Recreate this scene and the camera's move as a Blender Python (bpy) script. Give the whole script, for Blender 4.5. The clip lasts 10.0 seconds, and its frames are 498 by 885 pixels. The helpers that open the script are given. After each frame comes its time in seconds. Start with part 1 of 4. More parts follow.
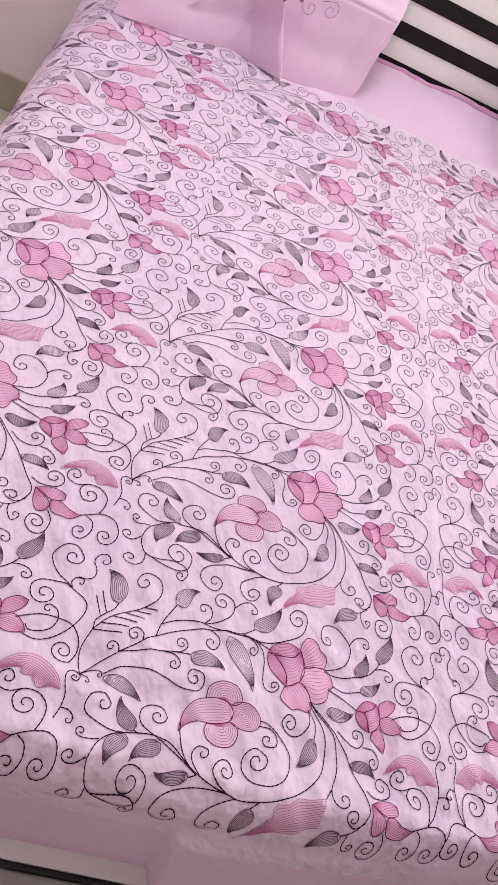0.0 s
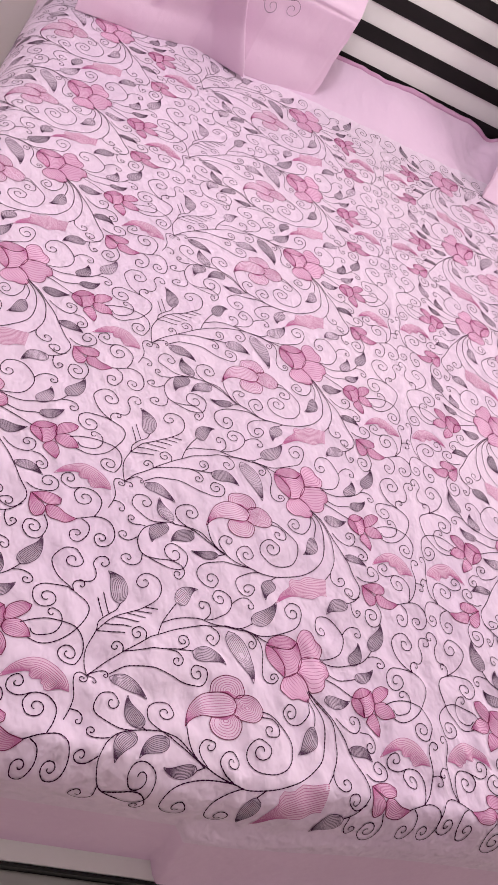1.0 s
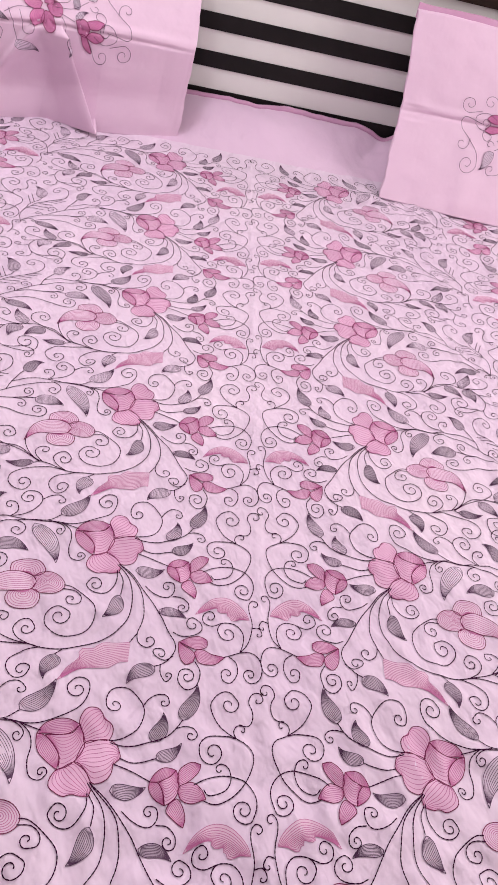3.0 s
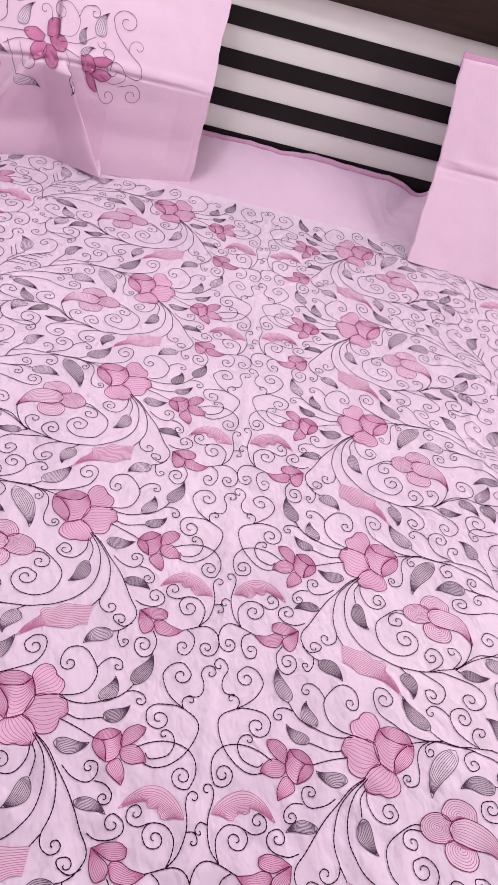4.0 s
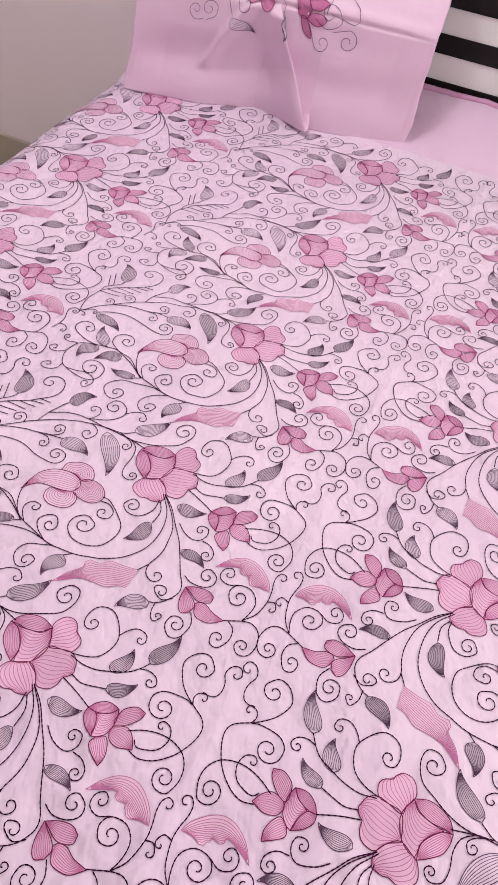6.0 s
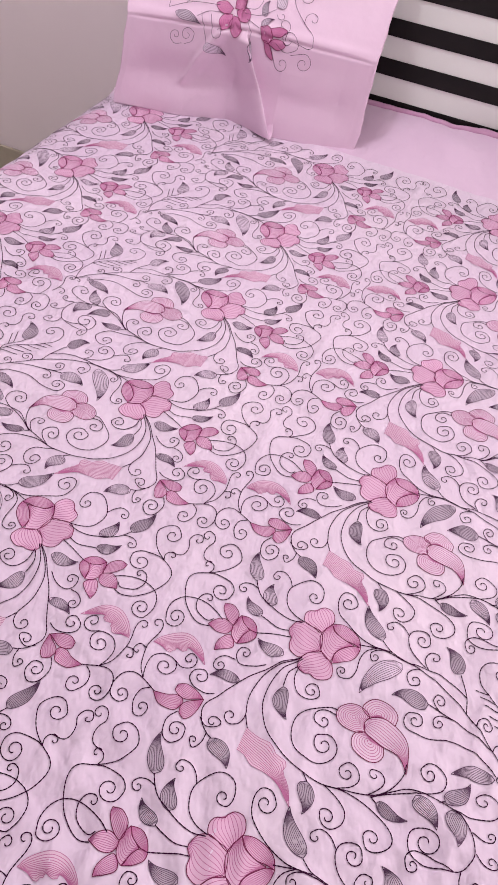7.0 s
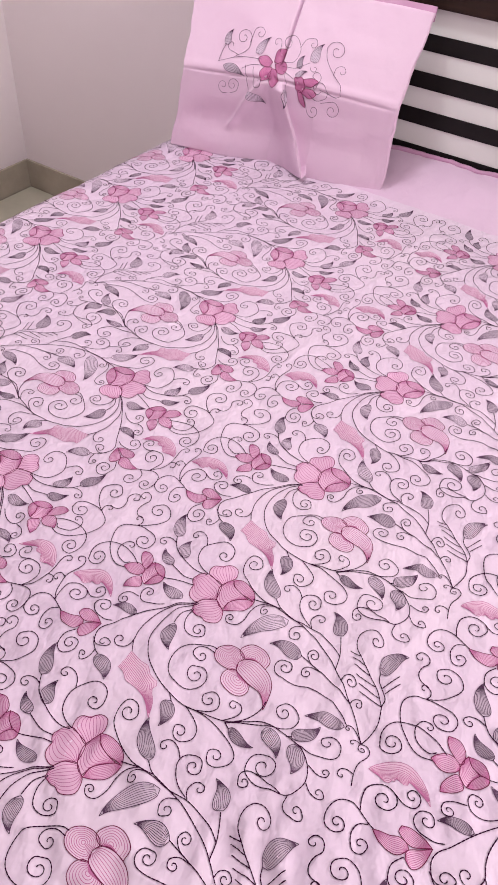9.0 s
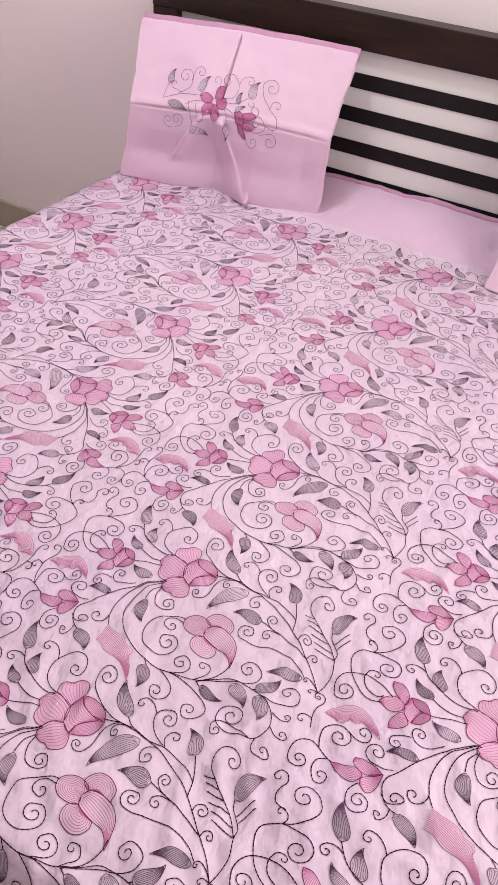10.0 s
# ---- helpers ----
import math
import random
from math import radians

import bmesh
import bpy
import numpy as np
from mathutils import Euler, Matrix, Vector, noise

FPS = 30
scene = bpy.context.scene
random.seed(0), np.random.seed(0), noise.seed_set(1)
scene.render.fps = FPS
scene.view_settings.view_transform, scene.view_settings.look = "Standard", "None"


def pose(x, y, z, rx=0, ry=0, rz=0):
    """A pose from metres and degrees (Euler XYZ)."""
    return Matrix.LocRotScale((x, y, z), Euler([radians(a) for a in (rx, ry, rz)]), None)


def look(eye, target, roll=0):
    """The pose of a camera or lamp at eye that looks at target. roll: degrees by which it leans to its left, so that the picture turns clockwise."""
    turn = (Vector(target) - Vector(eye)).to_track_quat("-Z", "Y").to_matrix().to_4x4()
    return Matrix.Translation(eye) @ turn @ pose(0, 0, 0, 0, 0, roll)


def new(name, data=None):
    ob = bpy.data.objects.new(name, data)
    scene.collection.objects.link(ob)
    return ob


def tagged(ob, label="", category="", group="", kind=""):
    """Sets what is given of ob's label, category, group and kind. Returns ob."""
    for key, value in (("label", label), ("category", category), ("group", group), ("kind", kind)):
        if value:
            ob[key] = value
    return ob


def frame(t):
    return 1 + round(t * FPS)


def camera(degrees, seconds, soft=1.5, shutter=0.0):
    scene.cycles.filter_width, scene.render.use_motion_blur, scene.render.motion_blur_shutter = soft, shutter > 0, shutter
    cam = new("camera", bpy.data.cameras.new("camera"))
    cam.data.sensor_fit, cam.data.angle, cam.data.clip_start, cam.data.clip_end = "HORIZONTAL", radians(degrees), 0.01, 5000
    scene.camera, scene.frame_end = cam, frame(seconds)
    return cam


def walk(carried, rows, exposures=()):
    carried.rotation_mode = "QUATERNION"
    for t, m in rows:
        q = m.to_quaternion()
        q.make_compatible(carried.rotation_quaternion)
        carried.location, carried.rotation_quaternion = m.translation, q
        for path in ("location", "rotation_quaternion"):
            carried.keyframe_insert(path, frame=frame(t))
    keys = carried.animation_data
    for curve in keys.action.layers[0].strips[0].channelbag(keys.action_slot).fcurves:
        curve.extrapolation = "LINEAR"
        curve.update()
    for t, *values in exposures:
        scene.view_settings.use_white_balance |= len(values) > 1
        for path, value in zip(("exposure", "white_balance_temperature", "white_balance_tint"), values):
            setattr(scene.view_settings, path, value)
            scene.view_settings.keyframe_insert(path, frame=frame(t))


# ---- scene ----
cam = camera(36.8, 10.0, 0.85)
PATH = [
    (0, (-0.629, -0.382, 1.566), (-0.195, 0.892, 0.086), 33.5),
    (0.5, (-0.688, -0.404, 1.573), (-0.146, 0.878, 0.136), 35.5),
    (1, (-0.692, -0.393, 1.568), (-0.132, 0.873, 0.124), 35.6),
    (1.5, (-0.572, -0.382, 1.589), (-0.014, 0.914, 0.173), 32.4),
    (2, (-0.4, -0.372, 1.601), (0.11, 0.982, 0.22), 27.2),
    (2.2, (-0.346, -0.377, 1.613), (0.134, 1.019, 0.263), 25.5),
    (3.3, (-0.179, -0.253, 1.552), (0.09, 1.149, 0.151), 14.8),
    (3.5, (-0.158, -0.193, 1.567), (0.113, 1.231, 0.189), 16.5),
    (4, (-0.122, -0.054, 1.562), (0.082, 1.364, 0.166), 17.7),
    (4.5, (-0.081, -0.009, 1.557), (0.041, 1.415, 0.158), 15.6),
    (5, (0.019, 0.063, 1.535), (-0.14, 1.438, 0.092), 10.7),
    (5.5, (0.07, 0.125, 1.499), (-0.3, 1.401, 0.004), 7.7),
    (5.7, (0.074, 0.124, 1.486), (-0.353, 1.339, -0.043), 7.6),
    (6.8, (0.224, -0.127, 1.576), (-0.214, 1.118, 0.073), 7.3),
    (7, (0.253, -0.162, 1.594), (-0.171, 1.111, 0.111), 8.3),
    (7.5, (0.319, -0.185, 1.612), (0.009, 1.183, 0.187), 13.1),
    (8, (0.45, -0.174, 1.616), (0.122, 1.205, 0.205), 14.5),
    (8.5, (0.56, -0.158, 1.597), (0.045, 1.155, 0.179), 13.0),
    (9, (0.606, -0.187, 1.623), (-0.148, 1.03, 0.226), 3.8),
    (9.5, (0.633, -0.251, 1.65), (-0.123, 1.003, 0.287), 1.7),
    (10, (0.672, -0.313, 1.668), (-0.002, 1.017, 0.335), 5.0),
]
# the phone's exposure and white balance drift a little
LIGHT = [(0, -0.06, 6600, 10), (1, -0.08, 6640, 10), (2, -0.1, 6580, 10), (3.5, -0.18, 6540, 10), (4.0, -0.18, 6420, 10), (5.0, -0.17, 6430, 10), (5.5, -0.2, 6680, 10), (7.0, -0.22, 6480, 10), (7.5, -0.2, 6600, 10), (8.5, -0.18, 6660, 10), (9.5, -0.16, 6480, 10), (10, -0.22, 6740, 9)]
walk(cam, [(t, look(eye, target, roll)) for t, eye, target, roll in PATH], LIGHT)

# ---- world and lamps ----
world = bpy.data.worlds.new("world")
scene.world = world
world.use_nodes = True
world.node_tree.nodes["Background"].inputs[0].default_value = (0.9, 0.93, 1.0, 1)
world.node_tree.nodes["Background"].inputs[1].default_value = 0.3


def area_lamp(name, m, w, h, power, colour):
    data = bpy.data.lights.new(name, "AREA")
    data.shape, data.size, data.size_y, data.energy, data.color = "RECTANGLE", w, h, power, colour
    ob = new(name, data)
    ob.matrix_world = m
    return ob


bulb = bpy.data.lights.new("ceiling_bulb", "POINT")
bulb.energy, bulb.shadow_soft_size, bulb.color = 38, 0.07, (0.94, 0.93, 0.985)
new("ceiling_bulb", bulb).location = (-0.55, 1.10, 2.58)
# added fill from the east that evens out the bed's right side; no window there
area_lamp("east_fill", look((2.2, 0.55, 1.6), (-0.5, 0.65, 0.75)), 1.2, 1.3, 46, (1.0, 0.95, 0.93))

# ---- materials ----


def nodes_of(name, rough=0.6, spec=0.5):
    mat = bpy.data.materials.new(name)
    mat.use_nodes = True
    nt = mat.node_tree
    b = nt.nodes["Principled BSDF"]
    b.inputs["Roughness"].default_value = rough
    b.inputs["Specular IOR Level"].default_value = spec
    return mat, nt, b


def node(nt, kind, **values):
    n = nt.nodes.new(kind)
    for key, value in values.items():
        n.inputs[key].default_value = value
    return n


def surface(name, dark, light, scale=6.0, rough=0.6, spec=0.4, grain=220.0, bump=0.05, sheen=0.0, stretch=(1, 1, 1), crumple=0.0, vary=0.0):
    """A surface with a slow variation between two colours and a fine grain in relief."""
    mat, nt, b = nodes_of(name, rough, spec)
    co = nt.nodes.new("ShaderNodeTexCoord")
    mp = nt.nodes.new("ShaderNodeMapping")
    mp.inputs["Scale"].default_value = stretch
    nt.links.new(co.outputs["Object"], mp.inputs[0])
    slow = node(nt, "ShaderNodeTexNoise", Scale=scale, Detail=4.0, Roughness=0.6)
    fine = node(nt, "ShaderNodeTexNoise", Scale=grain, Detail=3.0)
    nt.links.new(mp.outputs[0], slow.inputs["Vector"])
    nt.links.new(mp.outputs[0], fine.inputs["Vector"])
    ramp = nt.nodes.new("ShaderNodeValToRGB")
    ramp.color_ramp.elements[0].position, ramp.color_ramp.elements[1].position = 0.3, 0.7
    ramp.color_ramp.elements[0].color = (*dark, 1)
    ramp.color_ramp.elements[1].color = (*light, 1)
    nt.links.new(slow.outputs["Fac"], ramp.inputs[0])
    nt.links.new(ramp.outputs[0], b.inputs["Base Color"])
    bp = node(nt, "ShaderNodeBump", Strength=bump, Distance=0.002)
    nt.links.new(fine.outputs["Fac"], bp.inputs["Height"])
    nt.links.new(bp.outputs[0], b.inputs["Normal"])
    if crumple:
        # soft creases of worn cotton at two sizes
        last = bp
        for size, deep, turn, long in ((8.0, 0.014, 0.3, 0.6), (26.0, 0.006, 1.1, 0.42), (40.0, 0.006, -0.6, 0.42), (85.0, 0.0028, 0.4, 0.6)):
            cm = nt.nodes.new("ShaderNodeMapping")
            cm.vector_type = "TEXTURE"
            cm.inputs["Rotation"].default_value = (0, 0, turn)
            cm.inputs["Scale"].default_value = (1, 1 / long, 1)
            cr = node(nt, "ShaderNodeTexNoise", Scale=size, Detail=1.0, Roughness=0.4, Distortion=0.25)
            nt.links.new(co.outputs["Object"], cm.inputs[0])
            nt.links.new(cm.outputs[0], cr.inputs["Vector"])
            cb = node(nt, "ShaderNodeBump", Strength=crumple, Distance=deep)
            nt.links.new(cr.outputs["Fac"], cb.inputs["Height"])
            nt.links.new(last.outputs[0], cb.inputs["Normal"])
            last = cb
        nt.links.new(last.outputs[0], b.inputs["Normal"])
    if vary:
        # each printed piece took the dye a little differently
        geo = nt.nodes.new("ShaderNodeNewGeometry")
        hsv = nt.nodes.new("ShaderNodeHueSaturation")
        span = node(nt, "ShaderNodeMapRange", **{"To Min": 1 - vary, "To Max": 1 + vary})
        nt.links.new(geo.outputs["Random Per Island"], span.inputs["Value"])
        nt.links.new(span.outputs[0], hsv.inputs["Value"])
        nt.links.new(ramp.outputs[0], hsv.inputs["Color"])
        nt.links.new(hsv.outputs[0], b.inputs["Base Color"])
    if sheen:
        b.inputs["Sheen Weight"].default_value = sheen
        b.inputs["Sheen Roughness"].default_value = 0.4
    return mat


COTTON = surface("pink_cotton", (0.725, 0.573, 0.724), (0.80, 0.653, 0.778), 2.2, 0.75, 0.25, 900, 0.12, 0.15, crumple=1.0)
PLAIN = surface("plain_pink_cotton", (0.76, 0.54, 0.695), (0.81, 0.60, 0.745), 3.0, 0.75, 0.25, 900, 0.12, 0.15, crumple=0.14)
# same cloth as the field, deepened in colour to stand for the borders' shading
BORDER = surface("shaded_border_cotton", (0.73, 0.52, 0.69), (0.78, 0.58, 0.74), 2.5, 0.75, 0.25, 900, 0.12, 0.15, crumple=0.25)
# the hems' pink darkened, with the shade on them put into the colour
SHADED_HEM = surface("shaded_hem_cotton", (0.56, 0.29, 0.46), (0.64, 0.37, 0.54), 6, 0.75, 0.25, 900, 0.1)
INK = surface("plum_ink", (0.020, 0.003, 0.018), (0.055, 0.011, 0.045), 14, 0.9, 0.05, 600, 0.0)
GREY = surface("grey_leaf_print", (0.54, 0.43, 0.53), (0.68, 0.55, 0.67), 14, 0.8, 0.2, 600, 0.0, vary=0.25)
HATCH = surface("leaf_hatching_ink", (0.055, 0.022, 0.055), (0.14, 0.075, 0.135), 14, 0.8, 0.1, 600, 0.0)
PINK = surface("pink_petal_print", (0.71, 0.41, 0.59), (0.77, 0.49, 0.66), 14, 0.8, 0.2, 600, 0.0, vary=0.07)
PALE = surface("pale_pink_print", (0.73, 0.49, 0.63), (0.78, 0.55, 0.69), 14, 0.8, 0.2, 600, 0.0, vary=0.06)
BLOOM = surface("pale_bloom_print", (0.72, 0.51, 0.66), (0.78, 0.58, 0.72), 14, 0.8, 0.2, 600, 0.0, vary=0.06)
DEEP = surface("magenta_petal_print", (0.52, 0.14, 0.32), (0.66, 0.27, 0.46), 30, 0.8, 0.2, 600, 0.0, vary=0.15)
WINE = surface("wine_ink", (0.13, 0.012, 0.055), (0.22, 0.035, 0.10), 30, 0.8, 0.1, 600, 0.0)
ROSE = surface("rose_ink", (0.44, 0.13, 0.29), (0.55, 0.20, 0.37), 30, 0.8, 0.1, 600, 0.0)
WHITE = surface("white_laminate", (0.78, 0.78, 0.75), (0.83, 0.83, 0.80), 3, 0.35, 0.5, 300, 0.02)
BLACK = surface("black_laminate", (0.006, 0.005, 0.005), (0.011, 0.009, 0.009), 12, 0.45, 0.25, 200, 0.05)
WENGE = surface("wenge_wood", (0.010, 0.005, 0.004), (0.032, 0.015, 0.010), 5, 0.38, 0.3, 60, 0.06, 0, (1, 8, 14))
WALL = surface("pink_white_wall_paint", (0.88, 0.79, 0.815), (0.92, 0.83, 0.855), 1.2, 0.6, 0.3, 180, 0.05)
CEIL = surface("ceiling_paint", (0.8, 0.79, 0.77), (0.84, 0.83, 0.81), 1.5, 0.7, 0.3, 200, 0.03)
TILE = surface("cream_floor_tile", (0.50, 0.48, 0.38), (0.60, 0.58, 0.47), 4, 0.15, 0.5, 90, 0.01)
SKIRT = surface("beige_skirting_tile", (0.40, 0.35, 0.28), (0.50, 0.44, 0.36), 8, 0.25, 0.5, 90, 0.02)
GROUT = surface("grout", (0.25, 0.23, 0.19), (0.3, 0.28, 0.23), 20, 0.8, 0.2)
STEEL = surface("grey_laminate", (0.30, 0.29, 0.28), (0.38, 0.37, 0.35), 3, 0.3, 0.5, 120, 0.03, 0, (1, 6, 6))
FOAM = surface("mattress_ticking", (0.6, 0.58, 0.6), (0.68, 0.66, 0.68), 8, 0.8, 0.2)

# ---- mesh helpers ----


def mesh_object(name, verts, faces, material, parent=None, smooth=False, label=""):
    me = bpy.data.meshes.new(name)
    me.from_pydata([tuple(v) for v in verts], [], faces)
    if smooth:
        me.shade_smooth()
    me.materials.append(material)
    ob = new(name, me)
    ob.parent = parent
    if label:
        ob["label"] = label
    return ob


def part(name, bm, material, parent=None, label="", smooth=False):
    me = bpy.data.meshes.new(name)
    bm.to_mesh(me)
    bm.free()
    if smooth:
        me.shade_smooth()
    me.materials.append(material)
    ob = new(name, me)
    ob.parent = parent
    if label:
        ob["label"] = label
    return ob


def box_mesh(lo, hi, bevel=0.003):
    bm = bmesh.new()
    bmesh.ops.create_cube(bm, size=1.0)
    size, mid = Vector(hi) - Vector(lo), (Vector(hi) + Vector(lo)) / 2
    for v in bm.verts:
        v.co = Vector(v.co[i] * size[i] + mid[i] for i in range(3))
    if bevel:
        bmesh.ops.bevel(bm, geom=bm.edges[:], offset=bevel, segments=2, affect="EDGES", profile=0.6)
    return bm


def empty(name, label, category, group="", kind=""):
    return tagged(new(name), label, category, group, kind)


# ---- the room ----
WX0, WX1, WY0, WY1, TOP = -2.05, 2.3, -2.6, 2.03, 2.8


def wall(name, lo, hi):
    return tagged(part(name, box_mesh(lo, hi, 0), WALL), "pink-white painted plaster wall", "wall", "", "structure")


wall("wall_north", (WX0 - 0.12, WY1, 0), (WX1 + 0.12, WY1 + 0.12, TOP))
wall("wall_south", (WX0 - 0.12, WY0 - 0.12, 0), (WX1 + 0.12, WY0, TOP))
wall("wall_west", (WX0 - 0.12, WY0, 0), (WX0, WY1, TOP))
wall("wall_east", (WX1, WY0, 0), (WX1 + 0.12, WY1, TOP))
tagged(part("ceiling", box_mesh((WX0 - 0.12, WY0 - 0.12, TOP), (WX1 + 0.12, WY1 + 0.12, TOP + 0.1), 0), CEIL), "plain white painted ceiling", "ceiling", "", "structure")
floor = tagged(part("floor", box_mesh((WX0 - 0.12, WY0 - 0.12, -0.1), (WX1 + 0.12, WY1 + 0.12, -0.004), 0), GROUT), "cream glazed tile floor with thin joints", "floor", "", "structure")
for i in range(8):
    for j in range(8):
        x0, y1 = WX0 + 0.013 + 0.6 * i, WY1 - 0.014 - 0.6 * j
        x1, y0 = min(x0 + 0.597, WX1 - 0.013), max(y1 - 0.597, WY0 + 0.002)
        if x1 - x0 > 0.02 and y1 - y0 > 0.02:
            part("tile", box_mesh((x0, y0, -0.0039), (x1, y1, 0.0), 0.001), TILE, floor)
skirting = empty("skirting", "beige tile skirting along the walls", "skirting", "", "structure")


def skirting_run(lo, hi):
    part("skirting_tile", box_mesh(lo, hi, 0.002), SKIRT, skirting)


for k in range(8):
    a = WX0 + k * 0.6
    skirting_run((a + 0.001, WY1 - 0.012, 0), (min(a + 0.599, WX1 - 0.013), WY1 - 0.0005, 0.125))
for k in range(8):
    a = WY1 - 0.013 - k * 0.6
    skirting_run((WX0 + 0.0005, max(a - 0.599, WY0), 0), (WX0 + 0.012, a - 0.001, 0.125))
    skirting_run((WX1 - 0.012, max(a - 0.599, WY0), 0), (WX1 - 0.0005, a - 0.001, 0.125))

# ---- the bed ----
TOPZ, HALF, FOOT, HEAD = 0.63, 1.005, -0.150, 1.945
BOARD = 1.95
bed = empty("bed", "wide wooden bed with a striped black and white headboard", "bed")
part("headboard_panel", box_mesh((-0.855, BOARD + 0.004, 0.30), (0.855, BOARD + 0.03, 1.084), 0.001), WHITE, bed, "glossy white headboard panel")
for z in (0.997, 0.8995, 0.8005, 0.6985, 0.600):
    part("slat", box_mesh((-0.854, BOARD, z - 0.0215), (0.854, BOARD + 0.0035, z + 0.0215), 0.001), BLACK, bed, "black headboard slat")
part("top_rail", box_mesh((-0.952, BOARD - 0.022, 1.085), (0.952, BOARD + 0.045, 1.183), 0.004), WENGE, bed, "dark wenge top rail")
for s in (-1, 1):
    part("post", box_mesh((min(s * 0.856, s * 0.951), BOARD - 0.02, 0.0), (max(s * 0.856, s * 0.951), BOARD + 0.043, 1.0845), 0.003), WENGE, bed, "dark wenge post")
part("base", box_mesh((-0.885, -0.10, 0.03), (0.885, BOARD - 0.023, 0.34), 0.004), BLACK, bed, "dark bed base")
part("foot_panel", box_mesh((-0.93, -0.204, 0.02), (0.93, -0.101, 0.345), 0.003), STEEL, bed, "grey laminate foot panel")
part("foot_ledge", box_mesh((-0.88, -0.2035, 0.346), (0.88, -0.101, 0.36), 0.002), WHITE, bed, "white ledge on the foot panel")
part("edge_strip", box_mesh((-0.93, -0.2095, 0.325), (0.93, -0.2045, 0.362), 0.001), BLACK, bed, "thin black edging strip")
part("lower_rail", box_mesh((-0.93, -0.232, 0.295), (0.93, -0.210, 0.335), 0.003), STEEL, bed, "grey laminate lower rail")
part("front_board", box_mesh((-0.93, -0.230, 0.02), (0.93, -0.210, 0.2945), 0.003), WHITE, bed, "off-white front board")
for s in (-1, 1):
    part("foot_cap", box_mesh((min(s * 0.881, s * 0.935), -0.204, 0.346), (max(s * 0.881, s * 0.935), -0.101, 0.37), 0.002), BLACK, bed, "black corner cap")
mattress = tagged(part("mattress", box_mesh((-0.915, FOOT + 0.06, 0.361), (0.915, HEAD - 0.012, TOPZ - 0.03), 0.05), FOAM, None, "", True), "thick mattress hidden under the pink bedsheet", "mattress")


def smooth_step(a, b, x):
    t = min(max((x - a) / (b - a), 0.0), 1.0)
    return t * t * (3 - 2 * t)


def over_edge(d, r):
    """Along the sheet past an edge by d: how far out and how far down, round a radius r."""
    if d <= 0:
        return d, 0.0
    arc = r * math.pi / 2
    if d < arc:
        return r * math.sin(d / r), r * (1 - math.cos(d / r))
    return r + 0.10 * (d - arc), r + (d - arc) * 0.995


def crease(x, c, w):
    return math.exp(-(((x - c) / w) ** 2))


def fold_line(down):
    """Where the overlapping fold of the foot border lies, so far down from the top."""
    return -0.345 + 0.11 * (down - 0.07)


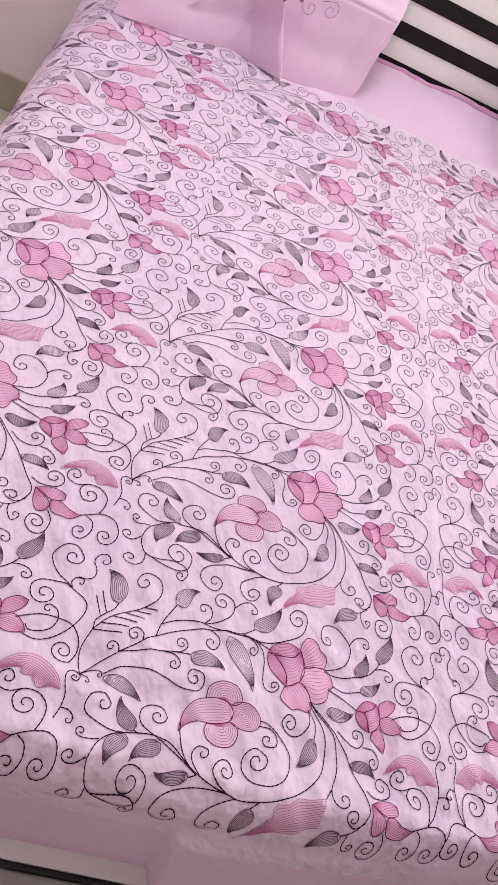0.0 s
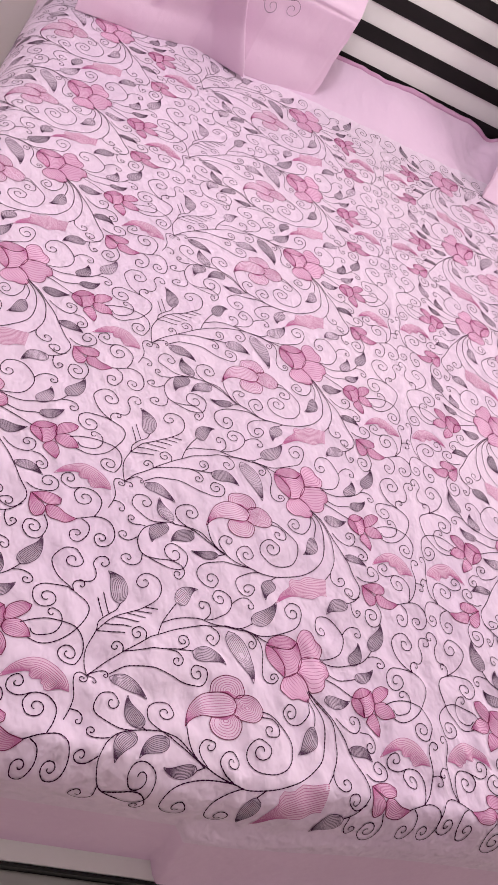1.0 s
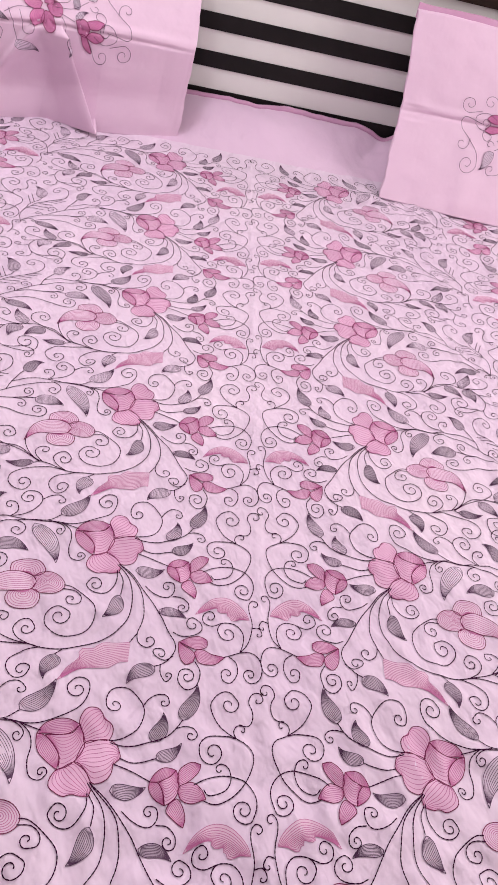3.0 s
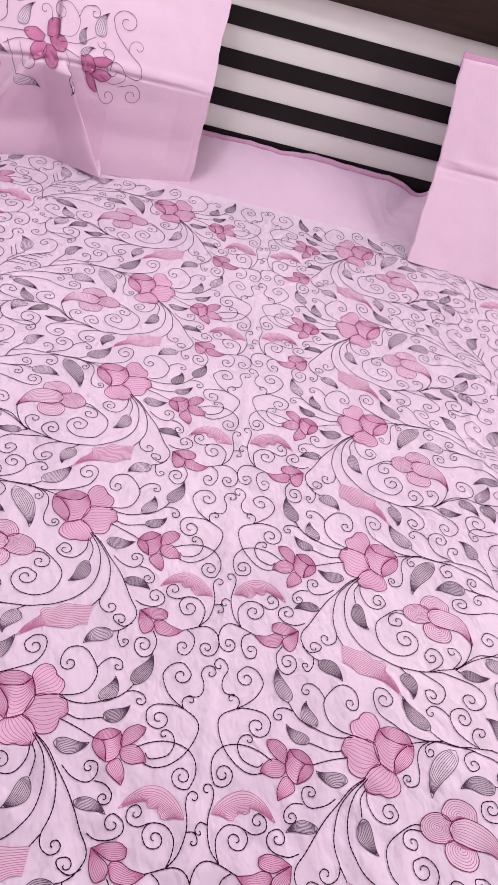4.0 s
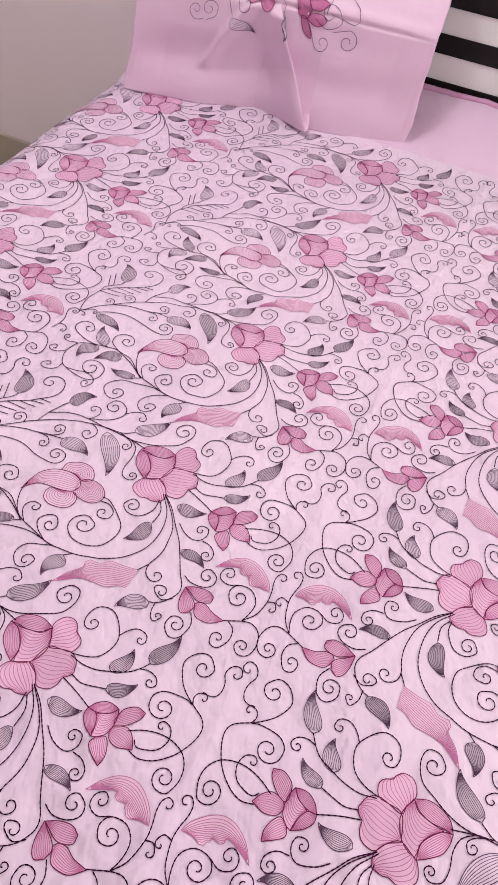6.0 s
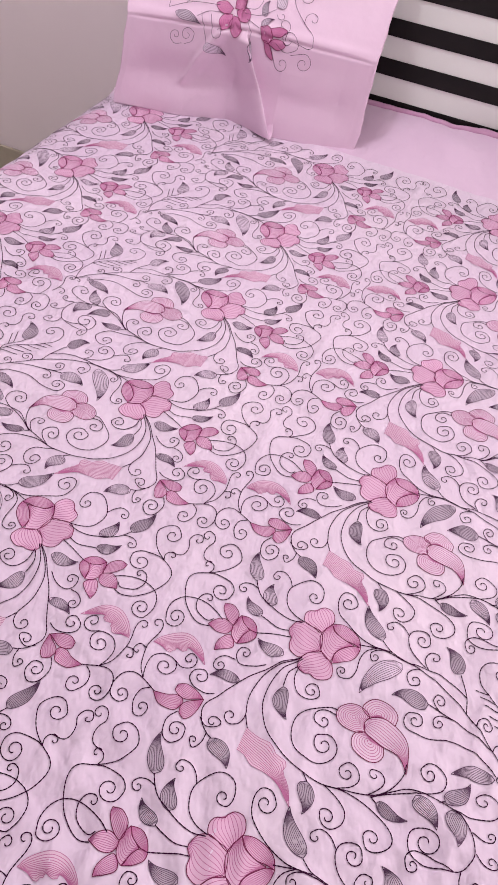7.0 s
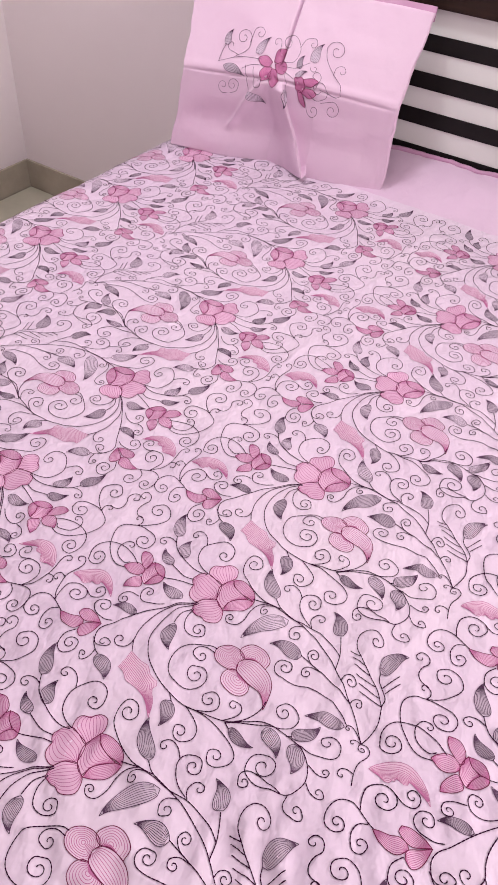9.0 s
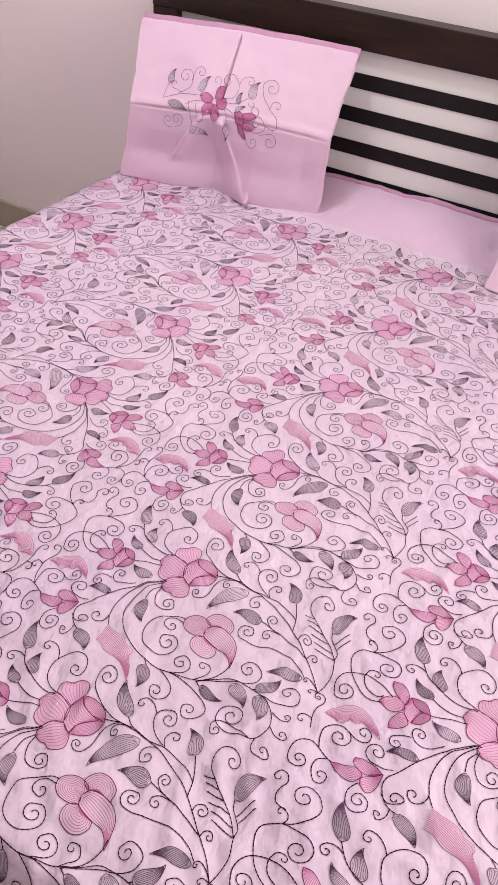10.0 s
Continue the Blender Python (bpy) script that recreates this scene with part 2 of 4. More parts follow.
def drape(u, v):
    """The place of the sheet's point u across, v along the bed."""
    # the foot edge is a sharp crease at the left and rolls softly over at the right
    sharp = smooth_step(0.05, -0.35, u)
    r, rs = 0.055 - 0.037 * sharp, 0.13
    foot = FOOT - 0.006 * sharp
    ox, dx = over_edge(abs(u) - (HALF - rs), rs)
    oy, dy = over_edge(-(v - (foot + r)), r)
    x = math.copysign(HALF - rs + ox, u)
    y = foot + r - oy
    flat = (1 - smooth_step(0, 0.08, dx)) * (1 - smooth_step(0, 0.08, dy))
    n = noise.noise((u * 3.1, v * 2.3, 0.4)) * 0.004 + noise.noise((u * 9 + v * 3, v * 6, 3.1)) * 0.0022
    n += abs(noise.noise((u * 5 + v * 9, v * 14 - u * 6, 7.7))) * 0.0020
    # soft crumples running slantwise, stronger towards the right and the foot
    rough = 0.5 + 0.5 * smooth_step(0.1, 0.7, u) + 0.7 * smooth_step(0.5, 0.0, v)
    n += rough * 0.0048 * (1 - abs(noise.noise((u * 22 + v * 9, v * 13 - u * 5, 4.2))) * 2.2)
    # fold lines left by the packaging
    n += 0.0030 * crease(u, 0.0, 0.006) * (1 - smooth_step(1.68, 1.75, v)) + 0.0038 * crease(u, 0.46, 0.008) * (1 - smooth_step(1.55, 1.65, v)) - 0.0015 * crease(v, 0.78, 0.012)
    # long soft pulls across the cloth
    n += 0.0022 * (1 - abs(noise.noise((u * 2.5 + v * 4.0, v * 1.2 - u * 2.2, 11.0))) * 3) * (0.6 + 0.6 * smooth_step(0.0, 0.8, u))
    # small rucks near the foot
    near = smooth_step(0.25, -0.08, v)
    n += near * 0.008 * noise.noise((u * 6, v * 26 + u * 5, 1.7))
    rise = 0.078 * smooth_step(1.70, 1.93, v) * (0.72 + 0.28 * crease(u, 0.03, 0.25)) + 0.004 * noise.noise((u * 7, 2.2, 0.3)) * smooth_step(1.8, 1.93, v)
    up = smooth_step(1.74, 1.92, v)
    rise += up * (0.022 * noise.noise((u * 5 + v * 6, v * 2, 5.0)) + 0.024 * (1 - smooth_step(1.82, 1.92, v)) * crease(u + 0.5 * (v - 1.75), 0.10, 0.05) - 0.027 * crease(u - 0.5 * (v - 1.75), 0.30, 0.04))
    # past the pressed crease the cloth slopes down to the foot edge
    slope = 1.0 * min(max(-0.116 - v, 0.0), -0.116 - foot) * (0.45 + 0.55 * sharp)
    z = TOPZ + n * flat + rise - dx - dy - max(slope, 0.0)
    wave = 0.012 * noise.noise((u * 2.2, v * 2.2, 8.0))
    if dy > 0.03:
        # the hanging border overlaps itself in one slanting fold
        fold = smooth_step(-0.005, 0.005, u - fold_line(dy))
        y += (wave * (1 - sharp) - (0.014 + 0.07 * dy) * fold * (1 - smooth_step(0.0, 0.6, u + 0.34))) * smooth_step(0.03, 0.06, dy)
    if dx > 0.03:
        x += wave * smooth_step(0.03, 0.2, dx)
    return Vector((x, y, z))


SHEET_U, SHEET_V0, SHEET_V1 = 1.28, -0.50, 1.94
nu, nv = 400, 380
verts = []
for j in range(nv + 1):
    for i in range(nu + 1):
        verts.append(drape(-SHEET_U + 2 * SHEET_U * i / nu, SHEET_V0 + (SHEET_V1 - SHEET_V0) * j / nv))
bands = {"field": [], "head_border": [], "foot_border": []}
for j in range(nv):
    v = SHEET_V0 + (SHEET_V1 - SHEET_V0) * (j + 0.5) / nv
    band = "head_border" if v > 1.74 else "foot_border" if v < -0.215 else "field"
    for i in range(nu):
        a = j * (nu + 1) + i
        if v < -0.447 and -SHEET_U + 2 * SHEET_U * i / nu < fold_line(0.34):
            continue
        bands[band].append((a, a + 1, a + nu + 2, a + nu + 1))


def sheet_band(name, parent, material, label=""):
    used = sorted({k for f in bands[name] for k in f})
    at = {k: n for n, k in enumerate(used)}
    return mesh_object(name if parent else "bedsheet", [verts[k] for k in used], [tuple(at[k] for k in f) for f in bands[name]], material, parent, True, label)


sheet = tagged(sheet_band("field", None, COTTON), "pale pink cotton bedsheet printed with plum scrolls and pink flowers", "bedsheet")
sheet_band("head_border", sheet, BORDER, "plain pink border tucked against the headboard")
sheet_band("foot_border", sheet, BORDER, "plain pink border hanging over the foot")

# the rolled hem along the border's top edge; its deep colour carries the shade there
rolled, sides = [], 6
for k in range(181):
    u = -0.9 + 0.01 * k
    c = drape(u, 1.938) + Vector((0, -0.001, 0.002))
    thick = 0.0042 + 0.0012 * noise.noise((u * 9, 0.5, 2.0))
    for a in range(sides):
        rolled.append(c + Vector((0, 1.6 * thick * math.cos(a * math.pi / 3), 2.2 * thick * math.sin(a * math.pi / 3))))
hem_faces = [(k * sides + a, k * sides + (a + 1) % sides, (k + 1) * sides + (a + 1) % sides, (k + 1) * sides + a) for k in range(180) for a in range(sides)]
mesh_object("hem", rolled, hem_faces, SHADED_HEM, sheet, True, "rolled pink hem, coloured deeper for the shade at the edge")


# ---- the print: drawn flat in centimetres, then laid on the cloth ----


def resample(pts, step):
    """Points at even steps on a smooth line through pts."""
    p = np.array(pts, float)
    ext = np.vstack([2 * p[0] - p[1], p, 2 * p[-1] - p[-2]])
    out = []
    for a, b, c, d in zip(ext, ext[1:], ext[2:], ext[3:]):
        n = max(2, int(np.linalg.norm(c - b) / step))
        t = np.linspace(0, 1, n, endpoint=False)[:, None]
        out.append(0.5 * (2 * b + (c - a) * t + (2 * a - 5 * b + 4 * c - d) * t**2 + (3 * b - a - 3 * c + d) * t**3))
    return np.vstack(out + [p[-1:]])


class Drawing:
    """Lines and filled shapes of one motif, in centimetres: each an array of points, with faces, an ink and a height."""

    def __init__(self, stem="ink"):
        self.items, self.stem = [], stem

    def line(self, pts, width, ink, height=0.0011):
        p = np.asarray(pts, float)
        d = np.gradient(p, axis=0)
        d /= np.linalg.norm(d, axis=1)[:, None] + 1e-9
        n = np.stack([-d[:, 1], d[:, 0]], 1) * np.reshape(np.broadcast_to(width, len(p)), (-1, 1)) / 2
        v = np.stack([p + n, p - n], 1).reshape(-1, 2)
        k = np.arange(len(p) - 1) * 2
        self.items.append((v, np.stack([k, k + 1, k + 3, k + 2], 1), ink, height))

    def patch(self, rows, ink, height=0.0007):
        """A grid of points as a filled patch."""
        r = np.asarray(rows, float)
        m, n = r.shape[:2]
        k = (np.arange(m - 1)[:, None] * n + np.arange(n - 1)).ravel()
        self.items.append((r.reshape(-1, 2), np.stack([k, k + 1, k + n + 1, k + n], 1), ink, height))

    def vine(self, *pts, eye=None, turns=1.0, width=0.15):
        if len(pts) == 1:
            out = np.array(pts[0]) - eye
            pts = [tuple(np.array(pts[0]) + 0.4 * np.array([out[1], -out[0]])), pts[0]]
        if len(pts) < 3 and eye is None:
            pts = [pts[0], tuple((np.array(pts[0]) + pts[1]) / 2), pts[1]]
        p = resample(pts, 0.25)
        if eye is not None:
            last, c = p[-1], np.array(eye, float)
            r0, a0 = np.linalg.norm(last - c), math.atan2(*(last - c)[::-1])
            way, out = p[-1] - p[-2], last - c
            hand = 1 if out[0] * way[1] - out[1] * way[0] > 0 else -1
            n = max(14, int(turns * 30))
            t = np.linspace(0, 1, n)[1:]
            a = a0 + hand * t * turns * 2 * math.pi
            r = r0 * (1 - 0.80 * t ** 0.8)
            p = np.vstack([p, c + np.stack([r * np.cos(a), r * np.sin(a)], 1)])
            p[1:-1] = 0.5 * p[1:-1] + 0.25 * (p[:-2] + p[2:])
        # evenly spaced running stitches, a little thinner where two of them meet
        at = np.r_[0, np.cumsum(np.linalg.norm(np.diff(p, axis=0), axis=1))]
        t = np.linspace(0, at[-1], max(5, int(at[-1] / 0.2)))
        p = np.stack([np.interp(t, at, p[:, 0]), np.interp(t, at, p[:, 1])], 1)
        self.line(p, np.where(np.arange(len(p)) % 3 == 0, 0.62, 1.0) * width, self.stem)

    def leaf(self, base, tip, one, other, fill="grey", hatch="hatch", lines=8, full=1):
        """A leaf from base to tip that swells by one to its left and by other (negative) to its right; one side stays full to the tip."""
        b, d = np.array(base, float), np.array(tip, float) - base
        unit = np.array([-d[1], d[0]]) / np.linalg.norm(d)
        t = np.linspace(0, 1, 15)
        wide = np.sin(math.pi * t ** 0.86) ** 0.8
        lean = np.sin(math.pi * t ** 0.58) ** 0.9 * (1 - t**2) - 0.16 * np.sin(math.pi * t**2)
        left, right = (wide, lean) if full > 0 else (lean, wide)
        rows = [b + t[:, None] * d + (right * other * (1 - k) + left * one * k)[:, None] * unit for k in np.linspace(0, 1, lines + 2)]
        self.patch(rows[::3], fill)
        for k, row in enumerate(rows):
            edge = k in (0, lines + 1)
            self.line(row if edge else row[1:-1], 0.095 if edge else 0.065, hatch, 0.0010 if edge else 0.0009)

    def blade(self, fill, far, *pts, lines=8):
        """A petal or plume: pts run from its base along one edge to the far end and back along the other; the hatching runs lengthwise."""

        def even(q, n=18):
            q = resample(q, 0.3)
            at = np.r_[0, np.cumsum(np.linalg.norm(np.diff(q, axis=0), axis=1))]
            t = np.linspace(0, at[-1], n)
            return np.stack([np.interp(t, at, q[:, 0]), np.interp(t, at, q[:, 1])], 1)

        plume = fill == "plume"
        if plume:
            one, other = even(pts[: far + 1]), even([pts[0], *pts[:far:-1]])
        else:
            one, other = even(pts[: far + 1]), even([pts[0], *pts[:far - 1:-1]])
        lines = lines + 3 if plume else lines
        calm = [one.copy(), other.copy()]
        for _ in range(30 if plume else 6):
            for q in calm:
                q[1:-1] = 0.5 * q[1:-1] + 0.25 * (q[:-2] + q[2:])
        rows = []
        for k in np.linspace(0, 1, lines + 2):
            # the inner lines flow; only the outermost follow the notched edge
            a, b = calm[0] + (one - calm[0]) * (1 - k) ** 3, calm[1] + (other - calm[1]) * k**3
            rows.append(a + (b - a) * k)
        self.patch(rows[::2] if lines % 2 else rows, "pale" if plume else fill)
        for row in rows[1:-1]:
            self.line(row[1:] if plume else row[1:-1], 0.075, "rose", 0.0009)
        for row in (rows[0], rows[-1]):
            self.line(row, 0.075 if plume else 0.11, "rose" if plume else "wine", 0.0010)

    def rings(self, focus, *pts, count=7):
        """A pale round petal hatched with closed rings that shrink towards a focus."""
        p = resample([*pts, pts[0]], 0.4)
        c = np.array(focus, float)
        self.patch([c + (p - c) * k for k in (0.02, 0.35, 0.7, 1.0)], "bloom")
        for k in range(1, count):
            self.line(c + (p - c) * (k / count), 0.08, "rose", 0.0009)
        self.line(p, 0.115, "wine", 0.0010)

    def petal(self, fill, *pts, rings=5):
        """A small solid petal with a darker rim, whose hatching shrinks towards its start."""
        p = resample([*pts, pts[0]], 0.5)
        focus = 0.45 * p.mean(0) + 0.55 * (p[0] + p[1]) / 2
        self.patch([focus + (p - focus) * k for k in (0.02, 0.35, 0.7, 1.0)], fill)
        for k in range(1, rings):
            self.line(focus + (p - focus) * (k / rings), 0.065, "rose", 0.0009)
        self.line(p, 0.12, "wine", 0.0010)


def lay(drawings, where, normal_step=0.002):
    """Puts drawings through a map from (u, v) arrays to places and normals, and sorts them by ink."""
    sets = {}
    for uv, faces, ink, height in drawings:
        p, n = where(uv)
        v, f = sets.setdefault(ink, ([], []))
        f.append(faces + sum(len(a) for a in v))
        v.append(p + n * height)
    return {ink: (np.vstack(v), np.vstack(f)) for ink, (v, f) in sets.items()}


INKS = {"ink": INK, "grey": GREY, "pink": PINK, "pale": PALE, "bloom": BLOOM, "rose": ROSE, "wine": WINE, "hatch": HATCH, "deep": DEEP}
PRINT_NAMES = {"ink": "scroll_print", "grey": "leaf_print", "pink": "flower_print", "pale": "plume_print", "bloom": "round_flower_print", "rose": "petal_hatching", "wine": "petal_outline", "hatch": "leaf_hatching", "deep": "magenta_flower_print"}
PRINT_LABELS = {"ink": "plum scroll lines printed on cotton", "grey": "grey-mauve printed leaves", "pink": "pink printed flower petals",
                "bloom": "pale round flowers hatched with rings", "pale": "pale pink printed plumes and petals", "rose": "fine rose hatching in the petals", "wine": "dark rose petal outlines",
                "hatch": "fine plum hatching in the leaves", "deep": "magenta printed pillow flower"}


def print_parts(laid, parent):
    for ink, (v, f) in laid.items():
        me = bpy.data.meshes.new(PRINT_NAMES[ink])
        me.vertices.add(len(v))
        me.vertices.foreach_set("co", v.astype(np.float32).ravel())
        me.loops.add(f.size)
        me.polygons.add(len(f))
        me.loops.foreach_set("vertex_index", f.astype(np.int32).ravel())
        me.polygons.foreach_set("loop_start", np.arange(0, f.size, 4, dtype=np.int32))
        me.update(calc_edges=True)
        me.shade_smooth()
        me.materials.append(INKS[ink])
        ob = new(PRINT_NAMES[ink], me)
        ob.parent = parent
        tagged(ob, PRINT_LABELS[ink], "", "", "stuff")


def column_motif():
    """One repeat of the sheet's print, in centimetres from the foot of its big flower."""
    d = Drawing()
    vine, leaf, blade, rings = d.vine, d.leaf, d.blade, d.rings
    # scrolls and stems beside the big flower
    vine((1.5, 5.1), (3.4, 5.6), (4.8, 6.6), (5.5, 8.5), (5.2, 10), (3.7, 11.8), (2.3, 12.2), (1, 11.6), (0.5, 10.2), (0.7, 9.1), eye=(1.7, 9.6), turns=1.1)
    vine((5.3, 9.7), (6, 10.8), (7.1, 11.5), (8.3, 11.3), (8.6, 10.4), eye=(7.9, 10.4), turns=0.9)
    vine((1.6, 4.9), (3.4, 4.6), (5.3, 4.8), (7.2, 5.5), (8.7, 6.2), (9.7, 7.2), (10.5, 8.4))
    vine((9.7, 7.2), (10.8, 7.5), (11.9, 7.2), (12.4, 6.5), eye=(11.6, 6.3), turns=1)
    vine((3, 3), (4.5, 2.6), (6.1, 2.9), (7.5, 3.3))
    vine((2.4, 2.2), (4, 1.7), (5.6, 1.1), (7, 0.5))
    # loops beside the star flower
    vine((12.2, 0.3), (13.7, 1.1), (15.4, 1.6), (17.1, 1.6), (18.7, 1), (19.7, -0.3), (19.9, -1.9), (19.3, -3.6), eye=(18.3, -2.3), turns=1.5)
    vine((13.4, -0.2), (13.8, -0.8), (14.8, -0.7), (16.2, -0), (16.8, 1.4), (16.4, 2.7), (15.6, 3.1), eye=(15.4, 2.4), turns=0.8)
    vine((13.4, -1.5), (14.8, -1.8), (16.4, -1.2), (18.1, 0.3), (19.3, 2.5), (19.6, 4.2), (19, 5.3), (17.6, 6.1), (16.2, 7), (15.1, 8), (14.2, 9.5), (14, 10.7), (15, 12.1), (16.5, 12.4), (17.7, 11.2), eye=(16.4, 10.7), turns=1.1)
    vine((17.3, 6.2), (16.5, 6.5), (15.1, 6.5), (13.6, 6.2), (12.7, 5.2), (12.8, 3.9), eye=(14.4, 4.4), turns=1.3)
    vine((17.3, 6.3), (17, 7.1), (17.4, 7.9), (18.2, 8), (19.1, 8.2), (19.6, 9.1), (19.5, 10.3), (19, 11.3), (19.5, 12.5), (20.5, 12.7), (21, 11.9), eye=(20.3, 11.7), turns=0.7)
    vine((17.7, 8.1), (18.3, 8.1), (18.5, 7.6), eye=(18.1, 7.4), turns=0.6)
    # scrolls along the main stem
    vine((3.9, -3.1), (5.1, -4.1), (6.4, -4.6), (7.5, -4.5), (8.2, -3.5), (8, -2.3), (7.1, -2.1), eye=(7.1, -2.9), turns=1)
    vine((8, -4.3), (9.3, -4.5), (10.3, -5.4), (10.4, -6.4), eye=(9.5, -6.1), turns=1.2)
    vine((8.4, -10), (9.7, -10.6), (11.4, -10.4), (12.4, -9.5), (12.2, -8.3), (11.1, -7.6), eye=(11.1, -8.8), turns=1)
    vine((-0.2, 0.1), (1.8, -1.5), (3.5, -3.6), (5.2, -5.7), (6.5, -7.8), (7.7, -9.9), (8.7, -11.4), (8.9, -12.7), (8.1, -14.3), (7, -15.2), (6.2, -15.5))
    vine((-0.2, 0.1), (2.1, -2.2), (3.5, -4.4), (4.1, -7.2), (4, -9.1), (3.5, -10.8), (3.8, -12.1), (4.8, -12.8), eye=(5.2, -11.8), turns=1)
    vine((3.5, -10.8), (2.6, -12.2))
    vine((-0.4, 0), (1.5, -2.4), (2.3, -5.3), (2.1, -8.4), (0.9, -10.6), (-0.9, -12.2), (-3.1, -13.3), (-5.9, -14.1), (-8.7, -14.3), (-10.4, -14), (-12.3, -13.5), (-14.2, -12.9), (-15.6, -12.2), (-18.2, -10.2), (-19.9, -9.8), (-22, -9.7), (-24.4, -10.1), (-26.1, -10.8), (-27.3, -12), (-27.9, -13.7), (-27.6, -15.1), (-26.7, -16.4), (-24.2, -17.3), (-22.4, -17.6), (-20.7, -17), (-20.2, -15.2), (-20.7, -14), (-22.3, -13.4), (-23.5, -13.8), (-23.9, -14.8), eye=(-22.3, -15), turns=1)
    vine((-26.1, -16.7), (-24.3, -16.6), (-22.6, -16.3), (-21.1, -16.6), (-20.4, -17.7), (-21, -19), eye=(-21.4, -18.2), turns=1)
    vine((-27.1, -11.5), (-28.8, -11.9), (-29.9, -11.4), (-29.9, -10.7), eye=(-29.4, -11.1), turns=0.8)
    vine((-28, -13.7), (-29.1, -14.5), (-30.4, -14.5), (-30.9, -13.9), (-30.2, -13.3), eye=(-30, -13.9), turns=0.7)
    vine((-26.9, -16.3), (-27, -17.7), (-28, -18.4), (-29.5, -18.2), (-29.9, -17.5), (-29.2, -16.8), eye=(-28.8, -17.4), turns=0.8)
    vine((-23.3, -9.5), (-22.6, -9.9))
    vine((-24.2, -10.1), (-26.5, -10.1), (-29.1, -9.1), (-29.8, -8.1), (-29.3, -6.7), (-27.8, -6.3), (-26.7, -7.2), eye=(-27.7, -7.4), turns=0.8)
    vine((-19.8, -10.1), (-21.5, -9.3), (-22.7, -8.3), (-22.8, -6.8), (-21.7, -5.9), (-20.2, -5.9), (-19.4, -7), eye=(-20.6, -7.2), turns=1.1)
    vine((-19.8, -10), (-17.5, -11.1), (-14.7, -12.9))
    vine((-17.6, -7.2), (-17.6, -8.9), (-16.5, -11.2), (-14.7, -13))
    vine((-15.5, -13.3), (-14.6, -12.9))
    vine((-0.1, -1.3), (0.7, -2.8), (0.6, -4.9))
    vine((-0.3, -1.1), (-0.3, -3.1), (-1.4, -4.9), (-3.1, -5.1), (-4.3, -4), (-3.6, -2.7), eye=(-3.1, -3.8), turns=1.1)
    # scrolls under the round flower
    vine((-7.3, -4.5), (-6.2, -4.6), (-4.4, -5.8), (-2.7, -7.5), (-2.6, -9.7), (-3.6, -11.5), (-5.5, -12.3), (-7.4, -12.1), (-8.8, -10.8), (-8.8, -9.2), (-7.5, -8.1), (-5.8, -8.8), eye=(-7.1, -9.6), turns=1.1)
    vine((-7.4, -5.2), (-5.8, -5.2), (-4.7, -6.1), (-4.8, -7.3), (-6.1, -7.6), eye=(-6, -6.7), turns=0.9)
    vine((-14.2, -12.9), (-15.3, -11.7), (-15.7, -10.6), (-15, -9.6), (-13.7, -9.7), eye=(-14.3, -10.3), turns=0.8)
    vine((-10.4, -14), (-12, -13), (-12.7, -11.8), (-12, -10.6), (-10.8, -10.3), (-9.9, -11.4), eye=(-11, -11.7), turns=1)
    vine((-5.9, -14.1), (-6.8, -14.9))
    vine((-8.8, -14.2), (-10.9, -15.1), (-12.3, -16.2), (-12.4, -17.6), (-11.3, -18.8), (-10, -18.5), (-9.4, -17.3), eye=(-10.5, -17.7), turns=0.9)
    vine((-8.7, -14.3), (-11.6, -13.9), (-14.4, -14.1), (-17, -14.9), (-18.4, -16.1), (-18.5, -17.5), (-17.3, -18.7), (-15.9, -18.8), (-15.1, -17.6), eye=(-16.3, -17.4), turns=1)
    # branch from the fork to the big flower
    vine((-31.4, -4.7), (-29.5, -2.5), (-27.4, -0.7), (-24.7, 1.6), (-23.1, 2.8), (-20.5, 4.4), (-17.5, 5.6), (-14, 6.4), (-11.2, 6.7), (-9.6, 7.7))
    vine((-22.6, 4.9), (-20.8, 5.9), (-18.7, 6.5), (-16.8, 6.6), (-14.3, 6.4), (-11.6, 6.4), (-9.5, 6.3), (-6.7, 5.7))
    vine((-23.1, 2.8), (-22.6, 4.9), (-21.9, 6.5), (-21.1, 8))
    vine((-24.7, 1.6), (-24.8, 2.6), (-25.8, 3.2), (-26.7, 2.6), eye=(-25.9, 2.2), turns=1)
    vine((-27.4, -0.7), (-27.6, 0.2), (-28.5, 0.6), (-29, -0.1), eye=(-28.4, -0.1), turns=0.7)
    vine((-27.2, -0.6), (-24.2, 0.5), (-20.8, 1.3), (-19.5, 1.6), (-18.5, 2.6), (-18.8, 3.7), eye=(-19.4, 2.9), turns=1.1)
    vine((-20.8, 1.3), (-19.3, 1.5), (-17.9, 1.7))
    vine((-21.7, 1.1), (-20.1, 1), (-19.2, 0.1), (-19.4, -0.7), eye=(-20, -0.2), turns=1)
    vine((-15.9, 6.1), (-14.6, 5.5), (-14.2, 4.4), (-15, 3.2), (-16.1, 3.7), eye=(-15.4, 4.2), turns=0.8)
    vine((-16.8, 6.6), (-15.9, 7.9), (-16.4, 9.3), (-17.5, 9.4), eye=(-17.2, 8.7), turns=0.8)
    vine((-9.3, 6.3), (-8, 5.3), (-7.5, 3.7), (-7.6, 1.8), (-7.1, 0.2), (-5.8, -0.2), (-5.1, 0.5), eye=(-5.8, 0.7), turns=1.1)
    vine((-10.6, 6.5), (-9.2, 5.9), (-8.6, 5.1), (-9, 4.2), eye=(-9.3, 4.9), turns=0.9)
